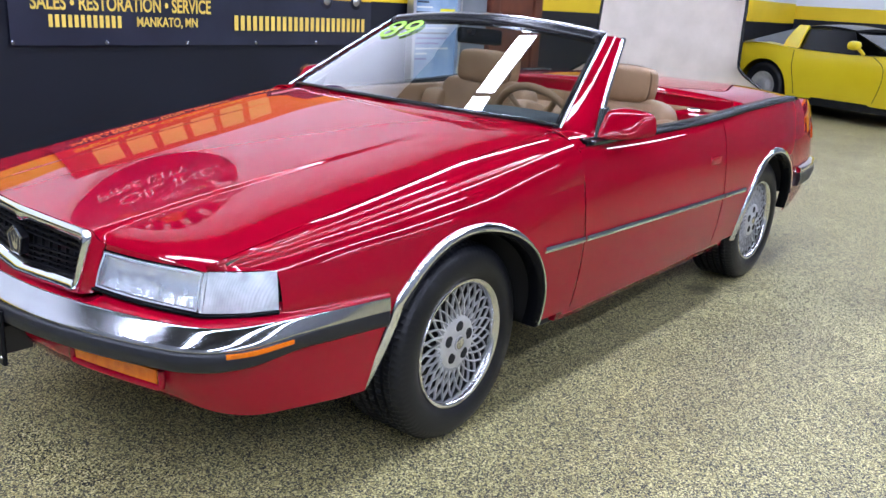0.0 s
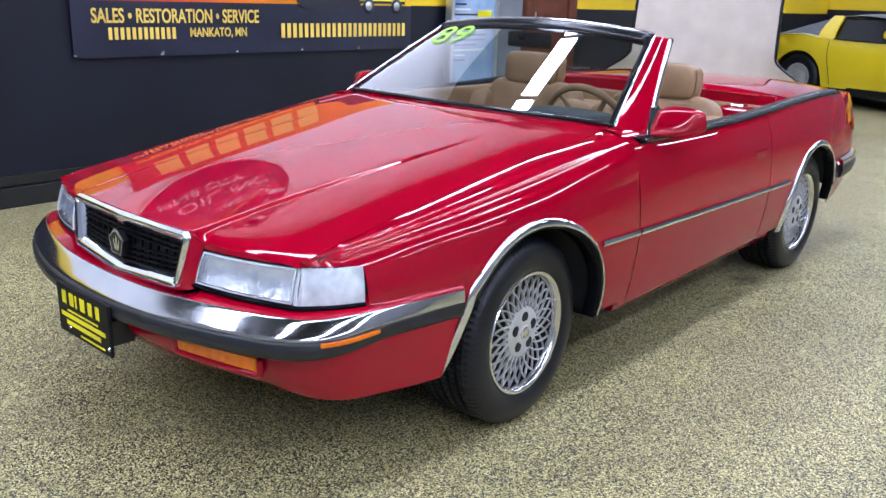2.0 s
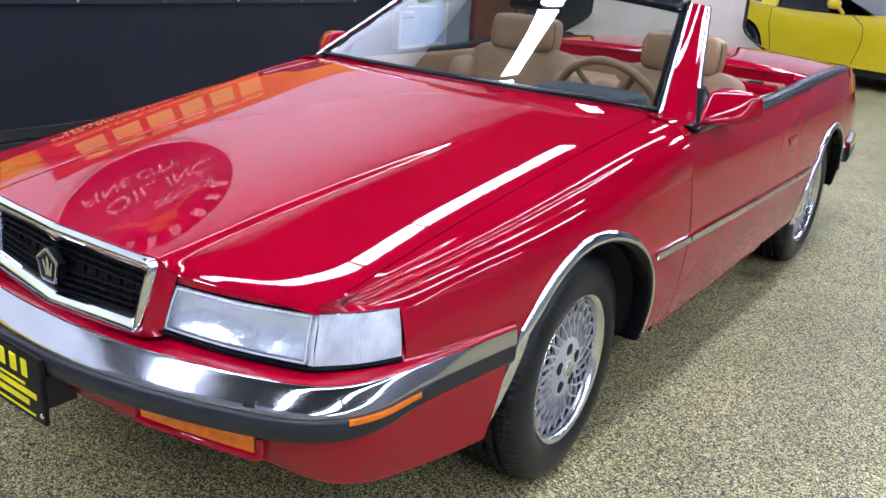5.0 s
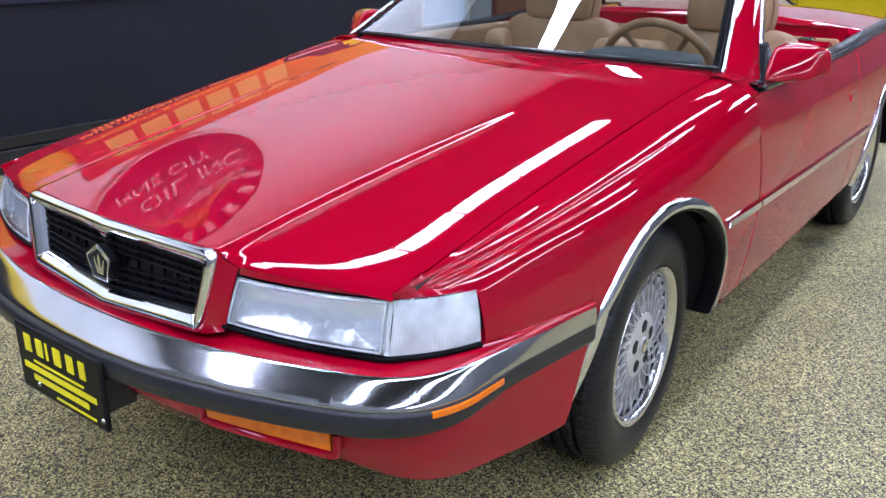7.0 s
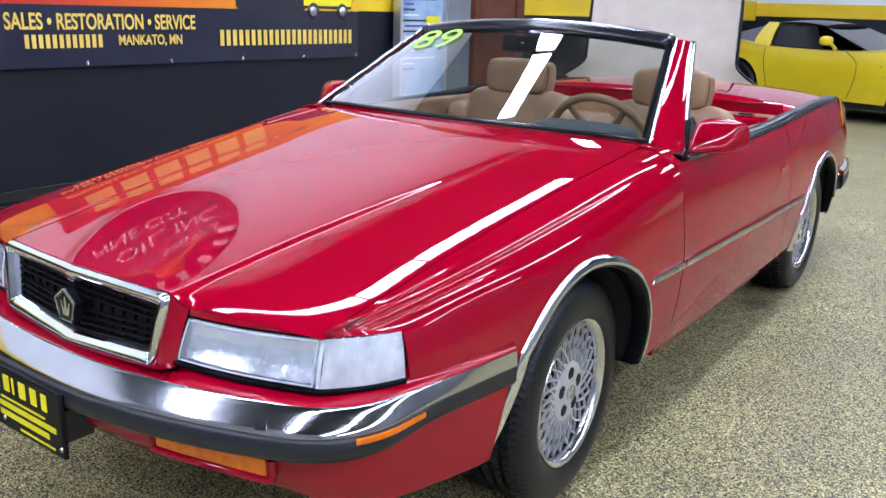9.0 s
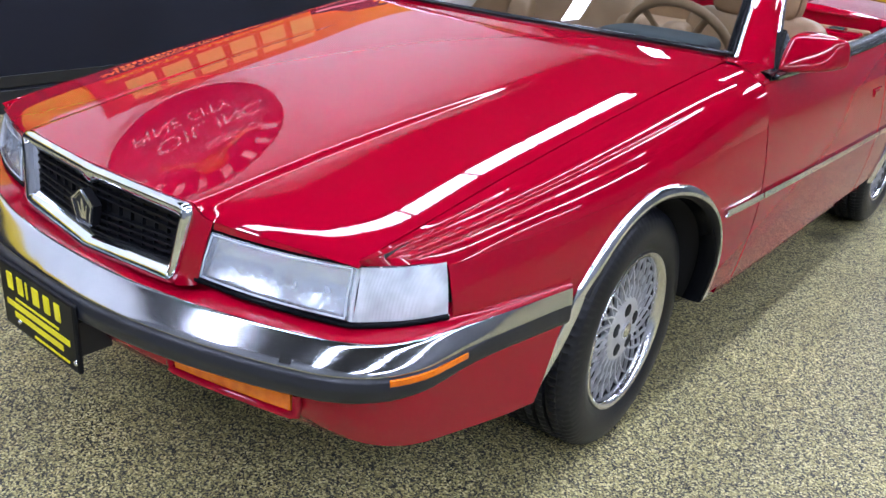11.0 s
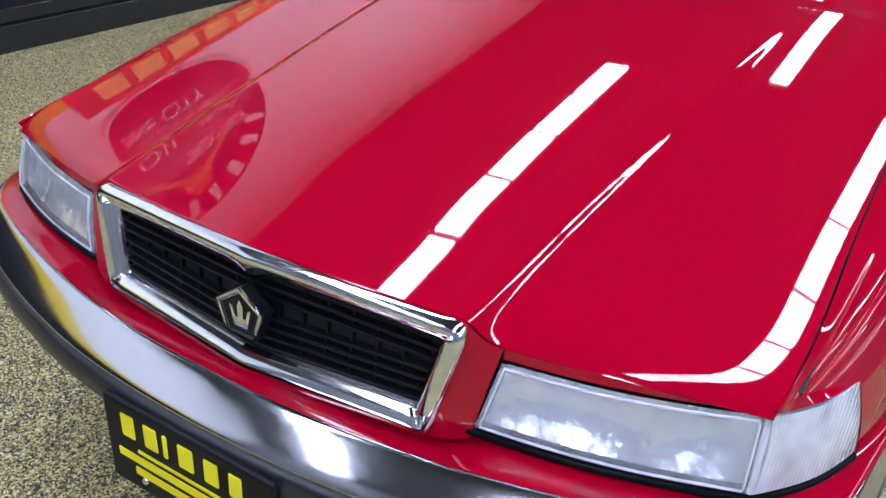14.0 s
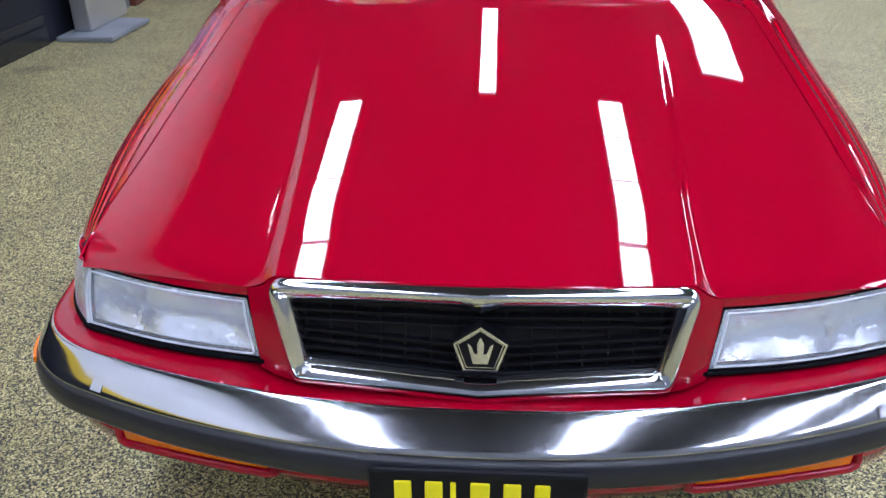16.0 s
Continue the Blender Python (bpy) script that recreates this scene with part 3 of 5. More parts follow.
def nose_strip(profile, s0, s1, n, scale=True):
    """Sweeps (out, z) pairs round the nose."""
    pf = [p for p in profile]

    def f(u, v):
        s = lerp(s0, s1, u)
        i = min(int(v), len(pf) - 2)
        o, z = lerp(pf[i][0], pf[i + 1][0], v - i), lerp(pf[i][1], pf[i + 1][1], v - i)
        z = 0.527 + (z - 0.527) * lerp(1.0, 0.76, step((abs(s) - 0.62) / 0.3))
        return nose(s, o * (reach(abs(s)) if scale else 1.0), z)

    return f, span(s0 and 0, 1, n), list(range(len(pf)))


def smooth_profile(points, n=5):
    cx = curve(*[(i, p[0]) for i, p in enumerate(points)])
    cz = curve(*[(i, p[1]) for i, p in enumerate(points)])
    return [(cx(t), cz(t)) for t in span(0, len(points) - 1, (len(points) - 1) * n + 1)]


def build_front():
    E = NOSE_END
    fas = smooth_profile([(-0.03, 0.572), (0.0, 0.553), (0.03, 0.546), (0.07, 0.542), (0.09, 0.525)])

    def fascia(u, v):
        s = lerp(-E, E, u)
        i = min(int(v), len(fas) - 2)
        o, z = lerp(fas[i][0], fas[i + 1][0], v - i), lerp(fas[i][1], fas[i + 1][1], v - i)
        dip = 1 - step((abs(s) - 0.27) / 0.12)
        z -= dip * max(0.0, z - 0.522)
        return nose(s, o * reach(abs(s)), z)

    raw("front_fascia", *sheet(fascia, span(0, 1, 190), list(range(len(fas)))), PAINT, car, "red panel between the lamps and the bumper", thick=0.003)
    bumper = raw("front_bumper", *sheet(*nose_strip(smooth_profile([(0.06, 0.500), (0.116, 0.495), (0.128, 0.482), (0.130, 0.466), (0.122, 0.45), (0.07, 0.438)]), -E + 0.002, E - 0.002, 150)), RUBBER, car, "dark rubber front bumper with a bright upper strip", thick=0.003)
    raw("chrome_strip", *sheet(*nose_strip(smooth_profile([(0.062, 0.536), (0.070, 0.543), (0.080, 0.540), (0.100, 0.522), (0.117, 0.503), (0.116, 0.496), (0.09, 0.494)]), -E, E, 150)), BRUSHED, bumper, "polished steel upper strip", thick=0.003)
    val = smooth_profile([(0.06, 0.47), (0.066, 0.41), (0.056, 0.365), (0.036, 0.325), (0.022, 0.303), (0.008, 0.293), (-0.06, 0.289)])

    def valance(u, v):
        i = min(int(v), len(val) - 2)
        o, z = lerp(val[i][0], val[i + 1][0], v - i), lerp(val[i][1], val[i + 1][1], v - i)
        s = lerp(-1, 1, u) * (E - 0.005 - (0.5 - z) * 0.30)
        low = 0.046 * (1 - step((abs(s) - 0.55) / 0.27)) - 0.006 * step((abs(s) - 0.8) / 0.25)
        z += low * max(0.0, min(1.0, (0.40 - z) / 0.12))
        return nose(s, o * reach(abs(s)), z)

    raw("front_valance", *sheet(valance, span(0, 1, 150), list(range(len(val)))), PAINT, car, "red lower valance", thick=0.003)
    for sg in (1, -1):
        # amber turn signal below the bumper, side marker in it
        def sig(u, v):
            return nose(sg * lerp(0.32, 0.575, u), (0.072 - 0.004 * v) * reach(0.5), lerp(0.43, 0.392, v) - 0.004 * u)

        raw("turn_signal", *sheet(sig, span(0, 1, 16), span(0, 1, 5)), AMBER, car, "amber turn signal lens", thick=0.012)

        lip_path = [(-0.045, v) for v in span(0.0, 1.1, 5)] + [(u, 1.2) for u in span(0.0, 1.0, 14)] + [(1.045, v) for v in span(1.1, 0.0, 5)]
        lip_path = [nose(sg * lerp(0.32, 0.575, u), 0.073 * reach(0.5), lerp(0.43, 0.392, v) - 0.004 * u) for u, v in lip_path]
        raw("signal_lip", *sweep(lip_path, disc(0.009, 10)), PAINT, car, "red moulded lip round the turn signal")

        def mk(u, v):
            s = sg * lerp(0.712, 0.852, u)
            return nose(s, 0.128 * reach(abs(s)) + 0.001, lerp(0.496, 0.485, v))

        raw("side_marker", *sheet(mk, span(0, 1, 14), span(0, 1, 3)), AMBER, car, "slim amber side marker", thick=0.005)

        def joint(u, v):
            s = sg * lerp(0.572, 0.594, u)
            return nose(s, lerp(0.074, 0.1185, v) * reach(abs(s)) + 0.001, lerp(0.5435, 0.505, v))

        raw("strip_joint", *sheet(joint, [0, 0.5, 1], span(0, 1, 5)), BRUSHED, bumper, "bright joint cover", thick=0.002)

        def lamp(u, v, d=0.0):
            """The lamp opening, from the grille side round to the fender."""
            top = [(0.352, -0.862, 0.657), (0.642, -0.772, 0.658), (0.714, -0.630, 0.651)]
            low = [(0.335, -0.884, 0.566), (0.648, -0.796, 0.563), (0.736, -0.642, 0.560)]
            i = 0 if u <= 1 else 1
            t = u - i
            a = Vector(top[i]).lerp(Vector(top[i + 1]), t)
            b = Vector(low[i]).lerp(Vector(low[i + 1]), t)
            p = a.lerp(b, v)
            bow = 0.012 * math.sin(math.pi * t) * (1 if i == 0 else 0.9) + 0.004 * math.sin(math.pi * v)
            n = Vector((0.22, -0.97, 0)) if i == 0 else Vector((0.9, -0.42, 0))
            p += n * (bow - d)
            return sg * p.x, p.y, p.z

        surround = raw("headlight", *sheet(lambda u, v: lamp(u, v, (0.07 if 0.001 < u < 1.999 and 0.001 < v < 0.999 else 0)), [-0.02, 0.0, 0.03, 0.5, 0.97, 1, 1.04, 1.5, 1.96, 2.0], [-0.025, 0.0, 0.03, 0.5, 0.97, 1.0, 1.13]), SEAL, car, "rectangular headlight with wrap-round corner lamp", smooth=False, thick=0.002)
        raw("lens", *sheet(lambda u, v: lamp(lerp(0.012, 0.996, u), lerp(0.015, 0.985, v), -0.003), span(0, 1, 30), span(0, 1, 12)), LENS, surround, "ribbed clear glass lens", thick=0.003)
        rim_path = [lamp(u, 0.05, -0.0065) for u in span(0.03, 0.97, 20)] + [lamp(0.972, v, -0.0065) for v in span(0.1, 0.9, 6)] + [lamp(u, 0.94, -0.0065) for u in span(0.97, 0.03, 20)] + [lamp(0.028, v, -0.0065) for v in span(0.9, 0.1, 6)]
        raw("lens_rim", *sweep(rim_path, disc(0.0018, 6), closed=True), FROSTED, surround, "moulded edge of the lens")
        raw("lens_divider", *sweep([lamp(1.0, v, -0.002) for v in span(0.02, 0.98, 8)], disc(0.0045, 8)), FROSTED, surround, "pale joint between the two lenses")
        raw("gasket", *sweep([lamp(u, 1.07, -0.003) for u in span(-0.01, 2.0, 40)], disc(0.0055, 8)), SEAL, surround, "black rubber gasket")
        raw("corner_lens", *sheet(lambda u, v: lamp(lerp(1.004, 1.992, u), lerp(0.008, 0.992, v), -0.003), span(0, 1, 16), span(0, 1, 12)), FROSTED, surround, "clear corner lamp lens", thick=0.003)

        def brow(u, v):
            a = Vector(lamp(1 + u, -0.02, -0.002))
            y = lerp(-0.783, -0.632, u)
            p = fender_upper(y, u)
            b = Vector((sg * p.x, y, p.y))
            if u < 0.999:
                a.z = min(a.z, b.z - 0.002)
            q = a.lerp(b, v)
            return q.x, q.y, q.z

        raw("lamp_brow", *sheet(brow, span(0, 1, 24), span(0, 1, 4)), PAINT, car, "red lip over the corner lamp", thick=0.002)

        def lip(u, v):
            a = Vector(lamp(u, -0.02, 0.001))
            x = abs(a.x)
            y = nose_y(x) + 0.005
            q = a.lerp(Vector((a.x, y, hood_point(x, y) - 0.001)), v)
            return q.x, q.y, q.z

        raw("lamp_lip", *sheet(lip, span(0.01, 0.99, 30), span(0, 1, 4)), PAINT, car, "red lip over the headlight", thick=0.002)

        def refl(u, v):
            x, y, z = lamp(lerp(0.03, 0.97, u), lerp(0.06, 0.94, v), 0.0)
            cup = 0.004 + 0.03 * math.sqrt(max(0, 1 - ((u - 0.3) / 0.32) ** 2)) * (1 - (2 * v - 1) ** 2) + 0.026 * math.sqrt(max(0, 1 - ((u - 0.8) / 0.19) ** 2)) * (1 - (2 * v - 1) ** 2)
            return x, y + 0.004 + cup * 0.7, z

        raw("reflector", *sheet(refl, span(0, 1, 40), span(0, 1, 20)), REFLECTOR, surround, "silver reflector bowls")
        raw("corner_reflector", *sheet(lambda u, v: lamp(lerp(1.04, 1.96, u), lerp(0.05, 0.95, v), 0.004 + 0.03 * math.sin(math.pi * u)), span(0, 1, 10), span(0, 1, 6)), REFLECTOR, surround)
        # red skin between grille and lamp
        def post(u, v):
            x = lerp(0.296, 0.354, u)
            y = nose_y(x) + 0.005
            a = Vector((x, y, hood_point(x, y) - 0.001))
            b = Vector((0.283, -0.895, 0.535)).lerp(Vector((0.336, -0.883, 0.55)), u)
            p = a.lerp(b, v)
            return sg * p.x, p.y - 0.007 * math.sin(math.pi * min(1.0, v * 1.6) / 2) - 0.004 * math.sin(math.pi * u), p.z

        raw("grille_side_panel", *sheet(post, span(0, 1, 8), span(0, 1, 10)), PAINT, car, thick=0.003)
    # bay behind it all
    boxes("engine_bay", [(-0.60, -0.66, 0.29, 0.60, 0.5, 0.60), (-0.46, -0.3, 0.2, 0.46, 0.5, 0.64)], DARK, car)
    boxes("radiator_wall", [(-0.33, -0.835, 0.50, 0.33, -0.82, 0.68)], DARK, car)
    boxes("underbody", [(-0.48, -0.70, 0.25, 0.48, 3.2, 0.29), (-0.78, 0.42, 0.24, 0.78, 1.95, 0.29)], DARK, car)


build_front()


def build_grille():
    """Leaning chrome frame, pointed in the middle, with a lattice of black bars."""
    def at(x, v, d=0.0):
        # v: 0 at the top, 1 at the bottom; d: forward
        a = abs(x)
        return (x, lerp(-0.874, -0.896, v) - 0.022 * (1 - a / 0.31) - d, lerp(0.702, 0.536, v) + (0.004 if v < 0.5 else -0.016) * (1 - a / 0.31))

    loop = []
    top = span(-0.296, 0.296, 41)
    loop += [(x, 0.03) for x in top]
    loop += [(0.304, 0.04), (0.310, 0.07), (0.3135, 0.115)] + [(lerp(0.313, 0.289, t), lerp(0.2, 0.9, t)) for t in span(0, 1, 10)] + [(0.286, 0.935), (0.281, 0.968)]
    loop += [(x, 0.985) for x in span(0.272, -0.272, 37)]
    loop += [(-0.281, 0.968), (-0.286, 0.935)] + [(lerp(0.289, 0.313, t) * -1, lerp(0.9, 0.2, t)) for t in span(0, 1, 10)] + [(-0.3135, 0.115), (-0.310, 0.07), (-0.304, 0.04)]
    n = len(loop)
    verts, faces = [], []
    for i, (x, v) in enumerate(loop):
        x0, v0 = loop[i - 1]
        x1, v1 = loop[(i + 1) % n]
        tx, tz = x1 - x0, -(v1 - v0) * 0.166
        ln = math.hypot(tx, tz)
        ix, iz = tz / ln, -tx / ln  # inward
        notch = 0.012 * max(0, 1 - abs(x) / 0.03) if v < 0.3 else 0
        for w, d in ((0.0, -0.008), (-0.002, 0.004), (0.000, 0.012), (0.006, 0.017), (0.013, 0.0165), (0.023 + notch, 0.012), (0.031 + notch, 0.003), (0.033 + notch, -0.022)):
            px, py, pz = at(x, v, d)
            verts.append((px + ix * w, py, pz + iz * w))
    k = 8
    for i in range(n):
        o = (i + 1) % n
        faces += [(i * k + j, i * k + j + 1, o * k + j + 1, o * k + j) for j in range(k - 1)]
    frame_ob = raw("grille", verts, faces, CHROME, car, "black lattice grille in a pointed chrome frame")
    for i in range(9):
        v = 0.16 + i * 0.087
        path = [at(x, v, -0.012) for x in span(-0.292 + 0.018 * v, 0.292 - 0.018 * v, 21)]
        raw("grille_bar", *sweep(path, [(-0.006, -0.0022), (0.006, -0.0022), (0.006, 0.0022), (-0.006, 0.0022)]), GRILLE_BLACK, frame_ob, smooth=False)
    for i in range(15):
        x = -0.266 + i * 0.038
        bm = bmesh.new()
        p, q = at(x, 0.1, -0.016), at(x, 0.95, -0.016)
        vs = box(bm, -0.0018, -0.004, 0, 0.0018, 0.004, 1)
        for vv in vs:
            t = vv.co.z
            vv.co = Vector((vv.co.x + lerp(p[0], q[0], t), vv.co.y + lerp(p[1], q[1], t), lerp(p[2], q[2], t)))
        part("grille_upright", bm, GRILLE_BLACK, frame_ob)
    back = lambda u, v: at(lerp(-0.295, 0.295, u), lerp(0.08, 0.96, v), -0.026)
    raw("grille_back", *sheet(back, span(0, 1, 21), span(0, 1, 3)), DARK, frame_ob)
    # pentagon badge
    def penta(r):
        return [(r * math.sin(2 * math.pi * i / 5), r * math.cos(2 * math.pi * i / 5)) for i in range(5)]

    def prism(name, outline, y0, y1, material, hole=None):
        bm = bmesh.new()
        c = Vector((0, -0.915, 0.612))
        a = [bm.verts.new(c + Vector((x, y0, z))) for x, z in outline]
        b = [bm.verts.new(c + Vector((x, y1, z))) for x, z in outline]
        m = len(outline)
        if hole:
            ha = [bm.verts.new(c + Vector((x, y0, z))) for x, z in hole]
            hb = [bm.verts.new(c + Vector((x, y1, z))) for x, z in hole]
            for i in range(m):
                o = (i + 1) % m
                bm.faces.new((a[i], a[o], ha[o], ha[i]))
                bm.faces.new((a[o], a[i], b[i], b[o]))
                bm.faces.new((ha[i], ha[o], hb[o], hb[i]))
        else:
            bm.faces.new(a)
            for i in range(m):
                o = (i + 1) % m
                bm.faces.new((a[o], a[i], b[i], b[o]))
        bmesh.ops.recalc_face_normals(bm, faces=bm.faces)
        part(name, bm, material, frame_ob)

    prism("badge_ring", penta(0.042), -0.012, -0.007, CHROME, penta(0.0375))
    prism("badge_inner_ring", penta(0.0355), -0.010, -0.007, CHROME, penta(0.034))
    prism("badge_field", penta(0.041), -0.0085, 0.012, GRILLE_BLACK)
    half_mark = [(0.011, -0.022), (0.013, -0.013), (0.019, 0.013), (0.0135, 0.009), (0.0095, -0.004), (0.0045, -0.005), (0.005, 0.012), (0.0, 0.024)]
    prism("badge_mark", [(-x, z) for x, z in half_mark] + [(x, z) for x, z in half_mark[-2::-1]], -0.010, -0.004, CHROME)


build_grille()


def build_plate():
    """Dealer plate in a black holder under the bumper."""
    holder = empty("front_plate")
    holder.parent = car
    tagged(holder, "black dealer plate with yellow lettering")
    y, z0, z1 = -1.042, 0.335, 0.488
    boxes("plate_panel", [(-0.155, y, z0, 0.155, y + 0.012, z1)], GRILLE_BLACK, holder, bevel=0.006)
    boxes("plate_bracket", [(-0.12, y + 0.012, z0 + 0.02, 0.12, y + 0.09, z1 - 0.06)], RUBBER, holder)
    # six plain letter-sized blocks for the name, thinner bars for the small lines
    for i, w in enumerate((0.034, 0.034, 0.012, 0.037, 0.034, 0.03)):
        x = -0.122 + (0, 0.044, 0.082, 0.108, 0.155, 0.199)[i]
        boxes("letter_block", [(x + w * 0.1, y - 0.002, 0.43, x + w * 0.86, y + 0.004, 0.47)], PRINT_YELLOW, holder, bevel=0.003)
    for a, b, c, d in ((-0.09, 0.411, 0.09, 0.416), (-0.13, 0.39, 0.13, 0.403), (-0.10, 0.368, 0.10, 0.381), (-0.02, 0.349, 0.12, 0.354)):
        boxes("lettering_bar", [(a, y - 0.0015, b, c, y + 0.004, d)], PRINT_YELLOW, holder)
    for x in (-0.085, 0.145):
        raw("screw", *lathe([(0.0, 0.004), (0.005, 0.003), (0.006, 0.0)], (0, 0, 0), 12), CHROME, holder).matrix_local = Matrix.Translation((x, y, 0.36)) @ pose(0, 0, 0, 0, 0, -90)


build_plate()

# ---- windscreen ----
scr_low_y = curve((0, 0.500), (0.2, 0.509), (0.4, 0.536), (0.6, 0.580), (0.69, 0.605))
scr_low_z = curve((0, 0.906), (0.2, 0.906), (0.4, 0.903), (0.6, 0.898), (0.69, 0.893))
scr_top_y = curve((0, 1.062), (0.2, 1.066), (0.4, 1.075), (0.55, 1.085))
scr_top_z = curve((0, 1.222), (0.2, 1.215), (0.4, 1.200), (0.55, 1.182))


def screen_at(u, v):
    """u: -1 to 1 across, v: 0 at the cowl, 1 at the header."""
    a, b = 0.69 * u, 0.55 * u
    p = Vector((a, scr_low_y(abs(a)), scr_low_z(abs(a)))).lerp(Vector((b, scr_top_y(abs(b)), scr_top_z(abs(b)))), v)
    bow = 0.002 * math.sin(math.pi * v)
    return Vector((p.x, p.y - bow * 0.6, p.z + bow * 0.8))


def build_screen():
    glass = raw("windscreen", *sheet(lambda u, v: screen_at(u, v), span(-0.985, 0.985, 50), span(0.015, 0.97, 30)), PANE, car, "raked windscreen with a painted year")
    glass.visible_shadow = False
    # header
    path = [screen_at(u, 1.0) for u in span(-1.0, 1.0, 41)]
    raw("header_rail", *sweep(path, [(-0.012, -0.022), (0.03, -0.022), (0.03, 0.006), (0.012, 0.016), (-0.008, 0.012)]), TRIM, car, "black header rail")
    path = [screen_at(u, 1.0) + Vector((0, 0.004, 0.017)) for u in span(-1.0, 1.0, 41)]
    raw("header_moulding", *sweep(path, disc(0.008, 10, 0.7)), CHROME, car, "chrome header moulding")
    path = [screen_at(u, 0.95) + Vector((0, -0.004, 0.002)) for u in span(-0.97, 0.97, 41)]
    raw("header_shade_band", *sweep(path, [(-0.002, -0.02), (0.002, -0.02), (0.002, 0.018), (-0.002, 0.018)]), TRIM, car)
    path = [screen_at(u, 0.012) for u in span(-0.985, 0.985, 41)]
    raw("windscreen_seal", *sweep(path, [(-0.005, -0.008), (0.005, -0.008), (0.005, 0.007), (-0.005, 0.007)]), TRIM, car)
    for sg in (1, -1):
        p = [screen_at(sg * 1.0, t) for t in span(-0.03, 1.0, 24)]
        raw("pillar_seal", *sweep([q + Vector((-sg * 0.016, 0.004, -0.012)) for q in p], disc(0.016, 12)), SEAL, car)
        raw("pillar_moulding", *sweep([q + Vector((sg * 0.006, -0.006, 0.006)) for q in p], disc(0.006, 10)), CHROME, car, "chrome screen moulding")

        def pillar(u, v):
            inner = screen_at(sg * 1.0, lerp(-0.06, 1.0, v)) + Vector((sg * 0.006, 0, 0.004))
            outer = Vector((lerp(0.782, 0.592, v), lerp(0.665, 1.135, v) - 0.015 * math.sin(math.pi * v), lerp(0.835, 1.178, v)))
            outer.x *= sg
            p = inner.lerp(outer, u)
            b = 0.007 * math.sin(math.pi * u)
            return p.x + sg * b * 0.6, p.y - b * 0.3, p.z + b * 0.6

        raw("windscreen_pillar", *sheet(pillar, span(0, 1, 12), span(0, 1, 24)), PAINT, car, "red windscreen pillar", thick=0.006)
        edge = [Vector(pillar(1, t)) + Vector((sg * 0.003, 0.006, -0.002)) for t in span(0, 1, 24)]
        raw("pillar_rear_moulding", *sweep(edge, disc(0.008, 10)), CHROME, car, "chrome pillar edge")
        raw("pillar_rubber", *sweep([q + Vector((-sg * 0.006, 0.016, 0)) for q in edge], disc(0.012, 8)), RUBBER, car)
        # mirror
        bm = bmesh.new()
        corners = [(0.772, 0.660, 0.850), (0.895, 0.765, 0.862), (0.772, 0.735, 0.962), (0.892, 0.812, 0.956), (0.775, 0.855, 0.855), (0.934, 0.876, 0.868), (0.775, 0.855, 0.972), (0.918, 0.876, 0.956)]
        vs = [bm.verts.new((sg * x, y, z)) for x, y, z in corners]
        for q in ((0, 1, 3, 2), (4, 6, 7, 5), (0, 4, 5, 1), (2, 3, 7, 6), (0, 2, 6, 4), (1, 5, 7, 3)):
            bm.faces.new([vs[i] for i in q])
        bmesh.ops.recalc_face_normals(bm, faces=bm.faces)
        mirror = part("door_mirror", bm, PAINT, car, "red wedge-shaped door mirror", smooth=True)
        bv = mirror.modifiers.new("round", "BEVEL")
        bv.width, bv.segments = 0.016, 1
        sub = mirror.modifiers.new("smooth", "SUBSURF")
        sub.levels = sub.render_levels = 3
        sail = [(sg * 0.790, 0.675, 0.845), (sg * 0.792, 0.84, 0.858), (sg * 0.735, 0.84, 0.955), (sg * 0.742, 0.80, 0.95)]
        bm = bmesh.new()
        a = [bm.verts.new(p) for p in sail]
        b = [bm.verts.new((p[0] - sg * 0.02, p[1], p[2])) for p in sail]
        bm.faces.new(a)
        bm.faces.new(b[::-1])
        for i in range(4):
            bm.faces.new((a[i], b[i], b[(i + 1) % 4], a[(i + 1) % 4]))
        part("mirror_sail", bm, TRIM, mirror, "black mirror mounting triangle")
        bm = bmesh.new()
        box(bm, sg * 0.74 if sg > 0 else -0.81, 0.63, 0.845, sg * 0.81 if sg > 0 else -0.74, 0.80, 0.862)
        part("mirror_foot", bm, TRIM, mirror, bevel=0.006)
        bm = bmesh.new()
        box(bm, min(sg * 0.79, sg * 0.87), 0.826, 0.862, max(sg * 0.79, sg * 0.87), 0.832, 0.93)
        part("mirror_glass", bm, CHROME, mirror)
    # cowl between hood and screen
    def cowl(u, v):
        x = 0.685 * u
        a = Vector((x, cowl_y(abs(x)) + 0.006, hood_point(x, cowl_y(abs(x))) - 0.012))
        b = Vector((x, scr_low_y(abs(x)) + 0.02, scr_low_z(abs(x)) - 0.006))
        p = a.lerp(b, v)
        return p.x, p.y, p.z

    raw("cowl", *sheet(cowl, span(-1, 1, 31), span(0, 1, 5)), PAINT, car, "red cowl under the windscreen", thick=0.003)
    # red foot of the pillar, between cowl and door
    for sg in (1, -1):
        def foot(u, v):
            x, y = lerp(0.675, 0.80, u), lerp(0.545, 0.80, v)
            return sg * x, y, lerp(0.888, 0.852, u) - 0.02 * max(0, v - 0.6) - 0.012 * u * u + 0.012 * math.sin(math.pi * u)

        raw("pillar_foot", *sheet(foot, span(0, 1, 12), span(0, 1, 10)), PAINT, car, thick=0.004)
    # year painted on the glass
    p, q, r = screen_at(-0.80, 0.86), screen_at(-0.60, 0.86), screen_at(-0.70, 0.96)
    ex = (q - p).normalized()
    ez = ex.cross(r - p).normalized()
    ey = ez.cross(ex)
